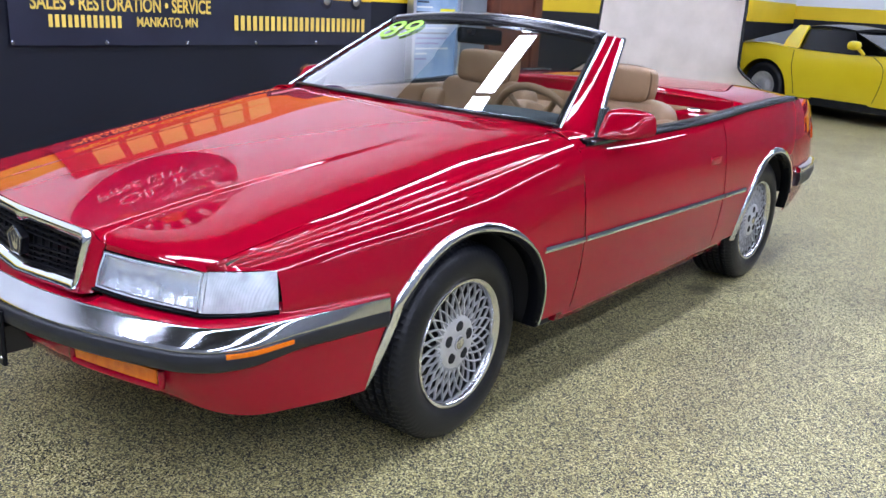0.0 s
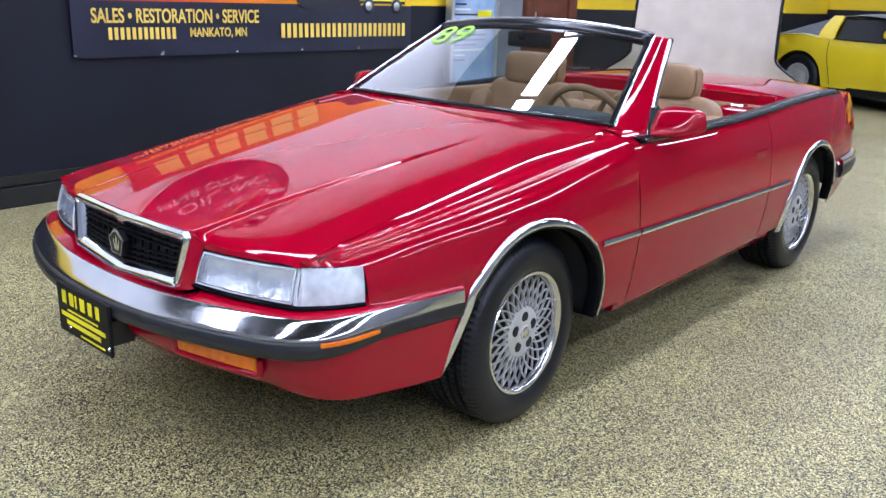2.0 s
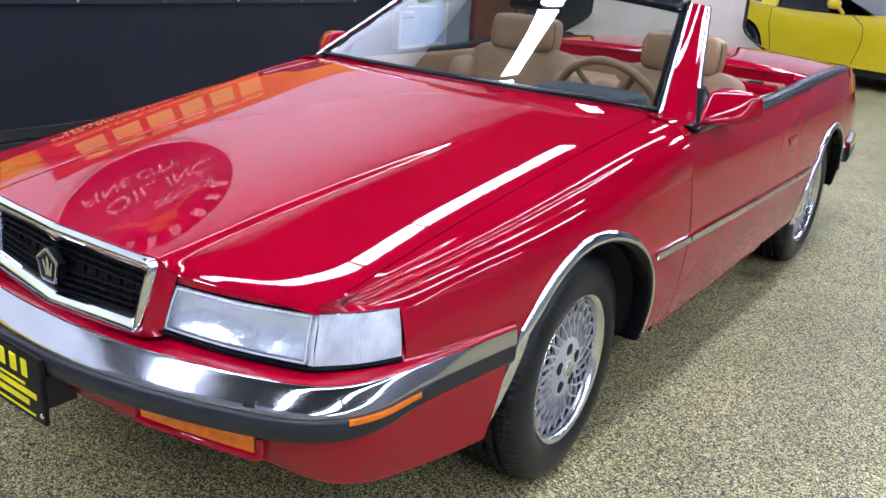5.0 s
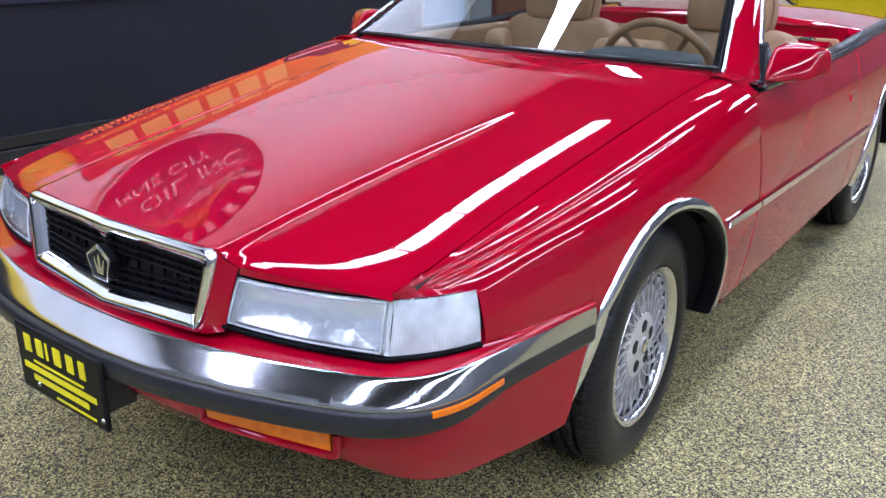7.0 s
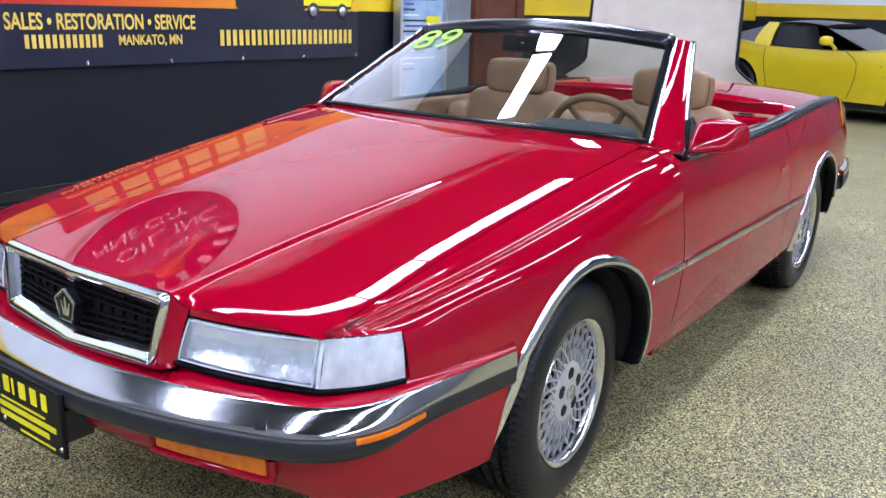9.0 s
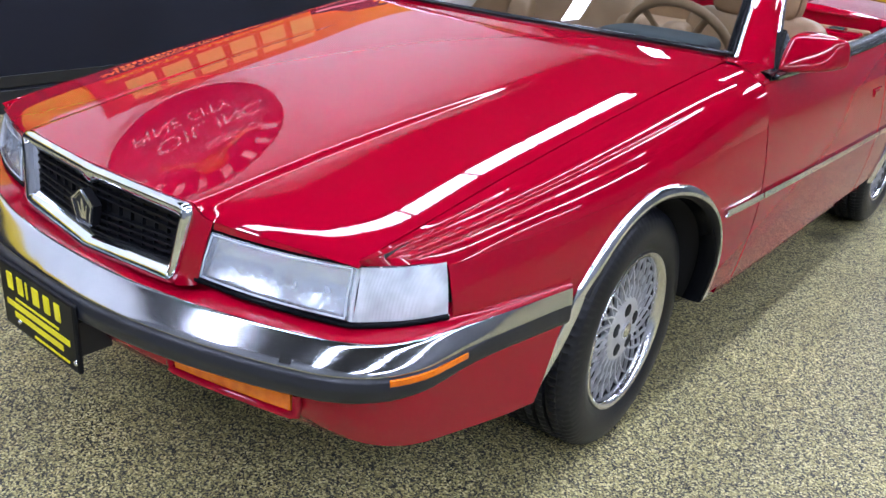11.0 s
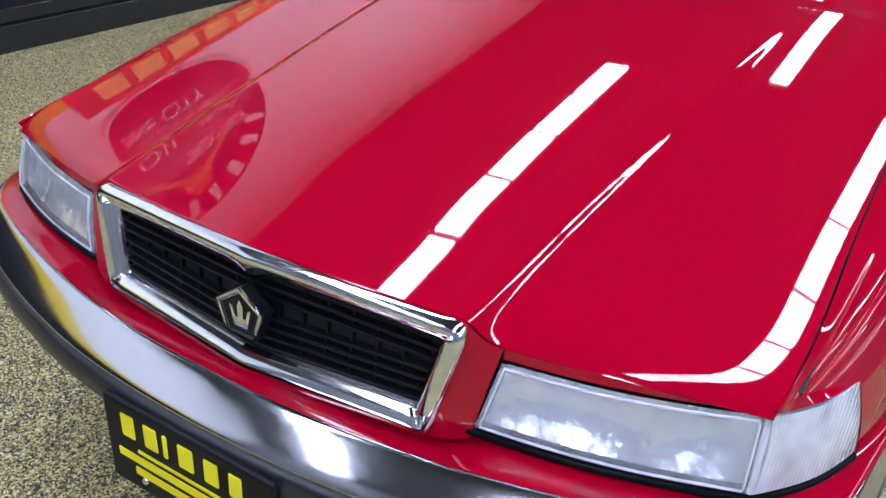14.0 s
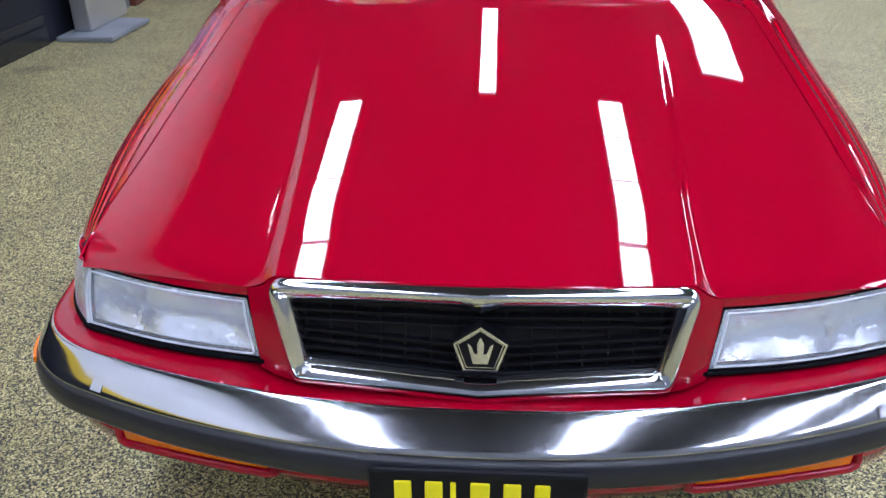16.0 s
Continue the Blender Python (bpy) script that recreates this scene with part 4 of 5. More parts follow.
    c = screen_at(-0.70, 0.80) + Vector((0, -0.005, 0.005))
    m = Matrix(((ex.x, ey.x, ez.x, c.x), (ex.y, ey.y, ez.y, c.y), (ex.z, ey.z, ez.z, c.z), (0, 0, 0, 1)))
    text("painted_year", "89", 0.2, m, PRINT_GREEN, glass, 0.001, 1.15, "hand-painted bright green year 89")
    # rear-view mirror
    c = screen_at(0.0, 0.8)
    boxes("rear_view_mirror", [(-0.115, c.y + 0.05, c.z - 0.045, 0.115, c.y + 0.075, c.z + 0.02)], TRIM, car, "black rear-view mirror", bevel=0.012)
    boxes("mirror_stalk", [(-0.012, c.y - 0.005, c.z - 0.0, 0.012, c.y + 0.06, c.z + 0.015)], TRIM, car)


build_screen()


# ---- wheels ----
def cut_tread(mesh, segments, floor_r):
    """Presses cross cuts into the tread: every third step round the tyre, skewed from rib to rib."""
    verts, faces = mesh
    n = len(verts) // segments
    out = []
    for i in range(segments):
        for j in range(n):
            x, y, z = verts[i * n + j]
            r = math.hypot(y, z)
            rib = j // 6
            if r > floor_r and (i + rib) % 3 == 0:
                y, z = y * (r - 0.0045) / r, z * (r - 0.0045) / r
            out.append((x, y, z))
    return out, faces


def build_wheel(cy, sx):
    turn = 3.0 if cy < 1 else 0.0
    w = empty("wheel", pose(sx * 0.72, cy, HUB, 0, 0, turn) @ Matrix.Translation((-sx * 0.72, 0, 0)))
    w.parent = car
    tagged(w, "alloy wheel with woven lace spokes and a black tyre")
    face = 0.790  # outer face of the hub
    c = (0, 0, 0)
    R = 0.306
    tyre_prof = [(0.198, face - 0.005), (0.212, face + 0.008), (0.235, face + 0.014), (0.262, face + 0.012), (0.285, face + 0.003), (0.297, face - 0.008), (0.3015, face - 0.022)]
    x = face - 0.022
    for i in range(5):
        tyre_prof += [(R - 0.002, x - 0.001), (R, x - 0.008), (R, x - 0.016), (R - 0.003, x - 0.0215), (R - 0.012, x - 0.0225), (R - 0.012, x - 0.032)]
        x -= 0.0335
    tyre_prof += [(R, x - 0.004), (0.296, x - 0.016), (0.26, x - 0.03), (0.2, x - 0.02)]
    tyre = raw("tyre", *cut_tread(lathe(tyre_prof, c, 270, sx), 270, 0.2965), TYRE, w, "black radial tyre with grooved tread", sharp=30)
    rim = raw("rim", *lathe([(0.199, face - 0.012), (0.203, face + 0.001), (0.200, face + 0.006), (0.194, face + 0.0055), (0.188, face + 0.001), (0.1835, face - 0.008), (0.182, face - 0.02)], c, 96, sx), LIP, w, "polished rim lip", sharp=40)
    # barrel near-black: the shade behind the spokes is painted in
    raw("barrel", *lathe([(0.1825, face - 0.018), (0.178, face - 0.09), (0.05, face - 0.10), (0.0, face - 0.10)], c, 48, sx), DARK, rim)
    # hub disc with a dished edge
    spokes = raw("hub_disc", *lathe([(0.0, face - 0.002), (0.022, face - 0.002), (0.024, face - 0.006), (0.07, face - 0.008), (0.082, face - 0.014), (0.084, face - 0.03)], c, 64, sx), ALLOY, w, "cast hub disc with five bolt holes", sharp=40)
    # holes are near-black caps, their depth shade given by colour alone
    for i in range(5):
        a = math.radians(90 + 72 * i)
        raw("bolt_hole", *lathe([(0.0, face - 0.0068), (0.0165, face - 0.0066), (0.018, face - 0.0072), (0.0185, face - 0.012)], (0, 0.051 * math.cos(a), 0.051 * math.sin(a)), 18, sx), DARK, spokes, sharp=40)
    raw("centre_cap", *lathe([(0.0, face + 0.001), (0.016, face + 0.001), (0.0195, face - 0.001), (0.02, face - 0.004)], c, 24, sx), LIP, spokes, "plain centre cap", sharp=40)
    verts, faces = [], []
    for k in range(26):
        for lean in (1, -1):
            a0 = 2 * math.pi * k / 26
            n = 7
            base = len(verts)
            depth = 0.0 if lean > 0 else -0.003
            for i in range(n):
                t = i / (n - 1)
                r = lerp(0.078, 0.185, t)
                a = a0 + lean * (1.5 * 2 * math.pi / 26) * t
                hw = lerp(0.0028, 0.0024, t)
                px = face - 0.012 - 0.006 * t + depth
                ta = Vector((-math.sin(a), math.cos(a)))
                ra = Vector((math.cos(a), math.sin(a)))
                cc = ra * r
                for o, d in ((-hw, -0.007), (-hw * 0.75, 0.0), (hw * 0.75, 0.0), (hw, -0.007)):
                    p = cc + ta * o
                    verts.append((sx * (px + d), p.x, p.y))
            for i in range(n - 1):
                for j in range(3):
                    q = (base + i * 4 + j, base + (i + 1) * 4 + j, base + (i + 1) * 4 + j + 1, base + i * 4 + j + 1)
                    faces.append(q)
    raw("lace_spokes", verts, faces, ALLOY, spokes, "woven lattice of fine cast spokes", smooth=False)
    return w


for wheel_y in (0.0, BASE):
    for wheel_side in (1, -1):
        build_wheel(wheel_y, wheel_side)


# ---- cockpit ----
def cushion(name, dims, material, parent, label="", rounding=0.35, tilt=None, cuts=3):
    """A padded block: rounded, slightly swollen."""
    bm = bmesh.new()
    box(bm, -0.5, -0.5, -0.5, 0.5, 0.5, 0.5)
    bmesh.ops.subdivide_edges(bm, edges=bm.edges, cuts=cuts, use_grid_fill=True)
    x0, y0, z0, x1, y1, z1 = dims
    for v in bm.verts:
        r = v.co.lerp(v.co.normalized() * 0.62, rounding)
        p = Vector((r.x * (x1 - x0), r.y * (y1 - y0), r.z * (z1 - z0)))
        if tilt:
            p = Matrix.Rotation(radians(tilt), 3, "X") @ p
        v.co = p + Vector(((x0 + x1) / 2, (y0 + y1) / 2, (z0 + z1) / 2))
    ob = part(name, bm, material, parent, label, smooth=True)
    s = ob.modifiers.new("round", "SUBSURF")
    s.levels = s.render_levels = 2
    return ob


def build_cockpit():
    for sg, name in ((1, "driver"), (-1, "passenger")):
        seat = empty("seat", pose(sg * 0.37, 1.42, 0.3))
        seat.parent = car
        tagged(seat, "tan leather bucket seat with headrest")
        cushion("seat_base", (-0.26, -0.42, 0.0, 0.26, 0.12, 0.2), LEATHER, seat)
        cushion("backrest", (-0.27, 0.06, 0.12, 0.27, 0.24, 0.62), LEATHER, seat, rounding=0.22, tilt=-10)
        for s in (-1, 1):
            cushion("side_bolster", (s * 0.27 - 0.065, 0.0, 0.14, s * 0.27 + 0.065, 0.22, 0.54), LEATHER, seat, rounding=0.3, tilt=-10)
        hr = cushion("headrest", (-0.16, 0.10, 0.595, 0.16, 0.23, 0.755), LEATHER, seat, "padded tan headrest", rounding=0.25, tilt=-6)
        seam = []
        for k in range(40):
            a = 2 * math.pi * k / 40
            ca, sa = math.cos(a), math.sin(a)
            p = Matrix.Rotation(radians(-6), 3, "X") @ Vector((0.163 * math.copysign(abs(ca) ** 0.5, ca), -0.035, 0.079 * math.copysign(abs(sa) ** 0.5, sa)))
            seam.append(p + Vector((0, 0.165, 0.675)))
        raw("piping", *sweep(seam, disc(0.0045, 6), closed=True), SEAM, hr, "darker tan piping")
        for k in (-0.085, 0.0, 0.085):
            raw("pleat", *sweep([(k, lerp(0.075, 0.128, t) - 0.006 * math.sin(math.pi * t), lerp(0.2, 0.56, t)) for t in span(0, 1, 8)], disc(0.0045, 6)), SEAM, seat)
        # inner door panel
        x = sg * 0.752
        boxes("door_panel", [(min(x, x - sg * 0.05), 0.62, 0.35, max(x, x - sg * 0.05), 1.72, 0.862)], LEATHER, car, bevel=0.015)
        cushion("armrest", (min(x - sg * 0.13, x - sg * 0.03), 0.85, 0.60, max(x - sg * 0.13, x - sg * 0.03), 1.45, 0.70), LEATHER, car)
        # red coaming behind the door
        def coam(u, v):
            y = lerp(1.74, 2.72, u)
            a = Vector((half_width(y) - 0.085, y, door_top(y) + 0.003))
            b = Vector((lerp(0.70, 0.64, v), y, lerp(0.80, 0.80, u)))
            p = a.lerp(b, v)
            return sg * p.x, p.y, p.z - 0.02 * math.sin(math.pi * v)

        raw("coaming", *sheet(coam, span(0, 1, 24), span(0, 1, 8)), PAINT, car, "red inner coaming beside the top well", thick=0.004)
        latch = boxes("top_latch", [(min(sg * 0.52, sg * 0.585), 1.985, 0.846, max(sg * 0.52, sg * 0.585), 2.04, 0.858)], CHROME, car, "chrome latch plate of the folding top", bevel=0.005)
        boxes("latch_slot", [(min(sg * 0.53, sg * 0.575), 1.995, 0.858, max(sg * 0.53, sg * 0.575), 2.03, 0.8595)], DARK, latch)
        boxes("latch_base", [(min(sg * 0.47, sg * 0.64), 1.94, 0.78, max(sg * 0.47, sg * 0.64), 2.08, 0.8455)], PAINT, car, bevel=0.012)
        for k in range(3):
            boxes("belt_slot", [(min(sg * 0.505, sg * 0.53) + sg * 0.04 * k, 1.70, 0.80, max(sg * 0.505, sg * 0.53) + sg * 0.04 * k, 1.705, 0.84)], DARK, car)
        cushion("rear_side_pad", (min(sg * 0.47, sg * 0.72), 1.66, 0.6, max(sg * 0.47, sg * 0.72), 2.0, 0.79), LEATHER, car)
    # dashboard
    def dash(u, v):
        x = 0.70 * u
        pts = [(0.53, 0.885), (0.62, 0.905), (0.74, 0.900), (0.80, 0.875), (0.82, 0.80), (0.80, 0.66)]
        cy = curve(*[(i, p[0]) for i, p in enumerate(pts)])
        cz = curve(*[(i, p[1]) for i, p in enumerate(pts)])
        return x, cy(v * 5) + 0.02 * u * u, cz(v * 5) - 0.022

    raw("dashboard", *sheet(dash, span(-1, 1, 25), span(0, 1, 20)), DASH, car, "dark padded dashboard", thick=0.01)
    cushion("instrument_hood", (0.20, 0.66, 0.85, 0.55, 0.88, 0.905), DASH, car)
    # steering wheel
    sw = empty("steering_wheel", pose(0.35, 0.98, 0.80, -66, 0, 0))
    sw.parent = car
    tagged(sw, "tan leather four-spoke steering wheel")
    ring = [(0.2 * math.cos(a), 0.2 * math.sin(a), 0) for a in span(0, 2 * math.pi * 47 / 48, 48)]
    raw("wheel_rim", *sweep(ring, disc(0.015, 12), closed=True), LEATHER, sw)
    cushion("wheel_pad", (-0.085, -0.06, -0.02, 0.085, 0.05, 0.035), LEATHER, sw)
    for a in (20, 160, 235, 305):
        ca, sa = math.cos(radians(a)), math.sin(radians(a))
        raw("wheel_spoke", *sweep([(ca * t, sa * t, 0) for t in span(0.04, 0.197, 6)], disc(0.012, 8, 0.6)), LEATHER, sw)
    raw("steering_column", *sweep([(0.35, 0.97 - 0.03 * i, 0.825 - 0.012 * i) for i in range(8)], disc(0.03, 12)), DASH, car)
    boxes("cockpit_floor", [(-0.74, 0.5, 0.29, 0.74, 2.1, 0.30)], LEATHER, car)
    boxes("centre_console", [(-0.1, 0.8, 0.3, 0.1, 1.75, 0.58)], LEATHER, car, bevel=0.03)
    boxes("rear_bulkhead", [(-0.70, 1.78, 0.3, 0.70, 1.83, 0.74)], LEATHER, car, bevel=0.02)
    cushion("rear_shelf", (-0.66, 1.72, 0.66, 0.66, 2.12, 0.79), LEATHER, car, "tan padded shelf behind the seats", rounding=0.1)
    boxes("rear_trim_panel", [(-0.66, 2.085, 0.68, 0.66, 2.118, 0.852)], LEATHER, car, "tan panel below the deck edge", bevel=0.012)
    boxes("well_floor", [(-0.72, 1.83, 0.68, 0.72, 2.2, 0.70)], PAINT, car)

    # tonneau panel and rear deck
    def deck(u, v):
        y = lerp(2.13, 3.33, v)
        w = half_width(y) - 0.062
        e = step(min(1, v / 0.03))
        z = lerp(door_top(y) + 0.038 * (1 - abs(u) ** 3), door_top(y), abs(u) ** 6) - 0.02 * (1 - e)
        return u * w * 0.985, y + 0.0, z

    raw("rear_deck", *sheet(deck, span(-1, 1, 41), span(0, 1, 40)), PAINT, car, "red rear deck lid", thick=0.004)
    boxes("deck_front_face", [(-0.68, 2.125, 0.72, 0.68, 2.14, 0.90)], PAINT, car)
    path = [(x, 2.128 - 0.01, 0.895 + 0.012 * (1 - (x / 0.6) ** 2)) for x in span(-0.6, 0.6, 21)]
    raw("deck_moulding", *sweep(path, disc(0.008, 8)), PAINT, car)

    # tail panel, lamps and bumper
    def tail(u, v):
        w = half_width(3.33) - 0.04
        x = u * w
        return x, 3.33 + 0.10 * (1 - u * u) ** 0.5 + 0.02 * math.sin(math.pi * v), lerp(door_top(3.33) + 0.02, 0.40, v)

    raw("tail_panel", *sheet(tail, span(-1, 1, 31), span(0, 1, 16)), PAINT, car, thick=0.004)
    for sg in (1, -1):
        def tl(u, v):
            y = lerp(3.13, 3.32, u)
            z = lerp(0.80, 0.66, v)
            k = crease_z(y)
            x = side_x(y, min(z, k)) - max(0, z - k) * 0.5 + 0.004
            return sg * x, y, z

        raw("tail_lamp", *sheet(tl, span(0, 1, 12), span(0, 1, 6)), TAIL, car, "amber and red wrap-round tail lamp", thick=0.008)
        path = [(sg * (half_width(y) + 0.012), y, 0.49) for y in span(BASE + ARCH + 0.02, 3.3, 24)]
        bump = raw("rear_bumper", *sweep(path, [(-0.02, -0.05), (0.014, -0.045), (0.022, -0.01), (0.016, 0.03), (-0.02, 0.03)]), RUBBER, car, "dark rear bumper with chrome upper strip")
        path = [(sg * (half_width(y) + 0.014), y, 0.53) for y in span(BASE + ARCH + 0.02, 3.3, 24)]
        raw("bumper_strip", *sweep(path, [(-0.02, -0.014), (0.016, -0.014), (0.014, 0.008), (-0.01, 0.016), (-0.02, 0.016)]), CHROME, bump)


build_cockpit()

# ---- things along the wall ----
PICTURE_DARK = mat("dark_printed_picture", (0.022, 0.022, 0.03), 0.4)


def split_words(ob, gap, material, parent):
    """Makes each printed word, read along y, a part of its own."""
    me = ob.data
    spans = sorted((min(me.vertices[i].co.y for i in p.vertices), max(me.vertices[i].co.y for i in p.vertices), p.index) for p in me.polygons)
    groups, edge = [], -1e9
    for a, b, i in spans:
        if a > edge + gap:
            groups.append([])
        groups[-1].append(i)
        edge = max(edge, b)
    for g in groups:
        verts, faces = [], []
        for i in g:
            k = len(verts)
            verts += [tuple(me.vertices[j].co) for j in me.polygons[i].vertices]
            faces.append(tuple(range(k, len(verts))))
        raw("lettering", verts, faces, material, parent, smooth=False)
    bpy.data.objects.remove(ob)


def build_banner():
    b = tagged(empty("wall_banner"), "vinyl banner with gold lettering hung on the black wall", "banner")
    x = WALL + 0.01

    y0, y1, zlow, zmid, zhi = 0.405, 3.385, 0.875, 1.225, 1.83
    low = lambda u, v: (x + 0.012 + 0.004 * math.sin(9 * u), lerp(y0, y1, u), lerp(zlow, zmid, v))
    up = lambda u, v: (x + 0.012 + 0.004 * math.sin(9 * u), lerp(y0, y1, u), lerp(zmid, zhi, v))
    raw("banner_lower", *sheet(low, span(0, 1, 60), span(0, 1, 4)), VINYL, b, "black lower part", thick=0.002)
    raw("banner_upper", *sheet(up, span(0, 1, 60), span(0, 1, 4)), SUNSET, b, "red to orange upper part", thick=0.002)
    fx = x + 0.020

    def words(body, y0, y1, z0, z1, material, bold=1.0):
        ob = text("lettering", body, 1.0, Matrix.Identity(4), material, b, 0.001, bold=0.02)
        xs = [v.co.x for v in ob.data.vertices]
        ys = [v.co.y for v in ob.data.vertices]
        sxx = (y1 - y0) / (max(xs) - min(xs))
        syy = (z1 - z0) / (max(ys) - min(ys))
        m = facing_x(fx, (y0 + y1) / 2, (z0 + z1) / 2) @ Matrix.Diagonal((sxx, syy, 1, 1)) @ Matrix.Translation((-(max(xs) + min(xs)) / 2, -(max(ys) + min(ys)) / 2, 0))
        ob.data.transform(m)
        split_words(ob, (z1 - z0) * 0.18, material, b)

    words("SALES \u2022 RESTORATION \u2022 SERVICE", 0.53, 1.79, 1.087, 1.18, GOLD)
    words("MANKATO, MN", 1.22, 1.68, 0.985, 1.058, GOLD)
    words("SPECIALTY & CLASSIC CARS", 0.52, 1.88, 1.285, 1.345, PRINT_YELLOW)

    def blocks(y0, y1, z0, z1, n, fill, material, name="lettering_bar"):
        pitch = (y1 - y0) / n
        for i in range(n):
            a = y0 + i * pitch
            boxes(name, [(fx - 0.001, a, z0, fx + 0.001, a + pitch * fill, z1)], material, b)

    blocks(0.635, 1.125, 0.985, 1.06, 12, 0.6, GOLD)
    blocks(1.99, 3.325, 0.98, 1.085, 24, 0.6, GOLD)
    # the large name: six plain blocks with a slot each
    for i in range(6):
        a = 0.62 + i * 0.26
        boxes("name_block", [(fx - 0.001, a, 1.43, fx + 0.002, a + 0.2, 1.73)], GOLD, b, bevel=0.001)
    # a dark car-shaped picture at the banner's end
    def hull(pts, z, name, material, dx):
        bm = bmesh.new()
        a = [bm.verts.new((fx + dx, p[0], p[1])) for p in pts]
        bm.faces.new(a)
        r = bmesh.ops.extrude_face_region(bm, geom=bm.faces[:])
        for v in [e for e in r["geom"] if isinstance(e, bmesh.types.BMVert)]:
            v.co.x -= 0.001
        part(name, bm, material, b)

    hull([(2.14, 1.24), (2.2, 1.2), (2.75, 1.2), (2.8, 1.24), (3.3, 1.24), (3.33, 1.36), (3.2, 1.5), (2.9, 1.64), (2.5, 1.64), (2.35, 1.5), (2.12, 1.42)], 0, "picture_body", PICTURE_DARK, 0.0)
    hull([(2.78, 1.26), (3.3, 1.26), (3.32, 1.36), (3.2, 1.48), (2.9, 1.6), (2.78, 1.58)], 0, "picture_side", PRINT_YELLOW, 0.0008)
    hull([(2.42, 1.5), (2.85, 1.5), (2.82, 1.61), (2.52, 1.61)], 0, "picture_window", VINYL, 0.0012)
    hull([(2.18, 1.3), (2.72, 1.3), (2.72, 1.38), (2.18, 1.38)], 0, "picture_grille", ALUMINIUM, 0.0012)
    for cy in (2.88, 3.2):
        raw("picture_wheel", *lathe([(0, 0.003), (0.06, 0.003), (0.062, 0)], (fx, cy, 1.22), 24), VINYL, b)
        raw("picture_hub", *lathe([(0, 0.005), (0.035, 0.005), (0.036, 0)], (fx, cy, 1.22), 24), ALUMINIUM, b)
    for i in range(6):
        raw("grommet", *lathe([(0.004, 0.0), (0.006, 0.004), (0.011, 0.003), (0.012, 0)], (x + 0.016, 0.415 + i * 0.59, 0.893), 16), CHROME, b)


build_banner()


def build_round_sign():
    s = tagged(empty("round_sign"), "round dark enamel sign with white lettering high on the white wall", "sign")
    c = (WALL + 0.004, 0.95, 2.60)
    raw("disc", *lathe([(0, 0.02), (0.735, 0.02), (0.74, 0.016), (0.74, 0)], c, 72), SIGN_BLUE, s)
    raw("rim", *lathe([(0.722, 0.0215), (0.725, 0.026), (0.75, 0.026), (0.755, 0.0)], c, 72), PRINT_WHITE, s)
    fx = c[0] + 0.022
    text("lettering", "PINE CITY", 0.17, facing_x(fx, 0.86, 2.24), PRINT_WHITE, s)
    text("lettering", "OIL, INC.", 0.225, facing_x(fx, 1.06, 2.45), PRINT_WHITE, s)
    text("lettering", "SERVICE", 0.15, facing_x(fx, 1.2, 2.70), PRINT_WHITE, s)
    for i in range(8):
        a = radians(200 + i * 20)
        boxes("lettering_bar", [(fx - 0.001, -0.045, -0.085, fx + 0.002, 0.03, 0.085)], PRINT_WHITE, s, m=Matrix.Translation((0, c[1] - 0.6 * math.cos(a), c[2] - 0.6 * math.sin(a))) @ Matrix.Rotation(a + math.pi / 2, 4, "X"))
    boxes("crest_bar", [(fx - 0.001, -0.24, -0.025, fx + 0.002, 0.24, 0.025)], SIGN_ORANGE, s, m=Matrix.Translation((0, 0.78, 2.83)) @ Matrix.Rotation(0.6, 4, "X"))
    boxes("crest_bar", [(fx - 0.001, -0.24, -0.025, fx + 0.002, 0.24, 0.025)], SIGN_ORANGE, s, m=Matrix.Translation((0, 1.13, 2.83)) @ Matrix.Rotation(-0.6, 4, "X"))
    raw("crest", *lathe([(0, 0.004), (0.12, 0.004), (0.125, 0)], (fx, 0.96, 2.97), 24), SIGN_ORANGE, s)


build_round_sign()


def build_stand():
    s = tagged(empty("display_stand"), "aluminium display stand with a blue printed poster on a grey base", "display stand")
    boxes("base", [(-3.0, 3.68, 0, -2.6, 4.36, 0.035)], GREY, s, bevel=0.01)
    boxes("pedestal", [(-2.95, 3.86, 0.036, -2.82, 4.5, 0.5)], ALUMINIUM, s, bevel=0.012)
    boxes("frame", [(-2.98, 3.80, 0.5, -2.90, 3.84, 2.0), (-2.98, 4.44, 0.5, -2.90, 4.48, 2.0), (-2.98, 3.84, 1.96, -2.90, 4.44, 2.0), (-2.98, 3.84, 0.5, -2.90, 4.44, 0.54)], ALUMINIUM, s, bevel=0.006)
    boxes("poster", [(-2.945, 3.84, 0.54, -2.935, 4.44, 1.96)], POSTER_BLUE, s)
    rng = random.Random(4)
    for i in range(22):
        z = 0.75 + i * 0.045
        a = 3.87 + 0.03 * rng.random()
        boxes("lettering_bar", [(-2.934, a, z, -2.932, a + 0.12 + 0.36 * rng.random(), z + 0.016)], rng.choice([PRINT_WHITE, PRINT_PURPLE, VINYL]), s)
    boxes("poster_picture", [(-2.934, 4.2, 1.06, -2.931, 4.4, 1.2)], PRINT_YELLOW, s)


build_stand()


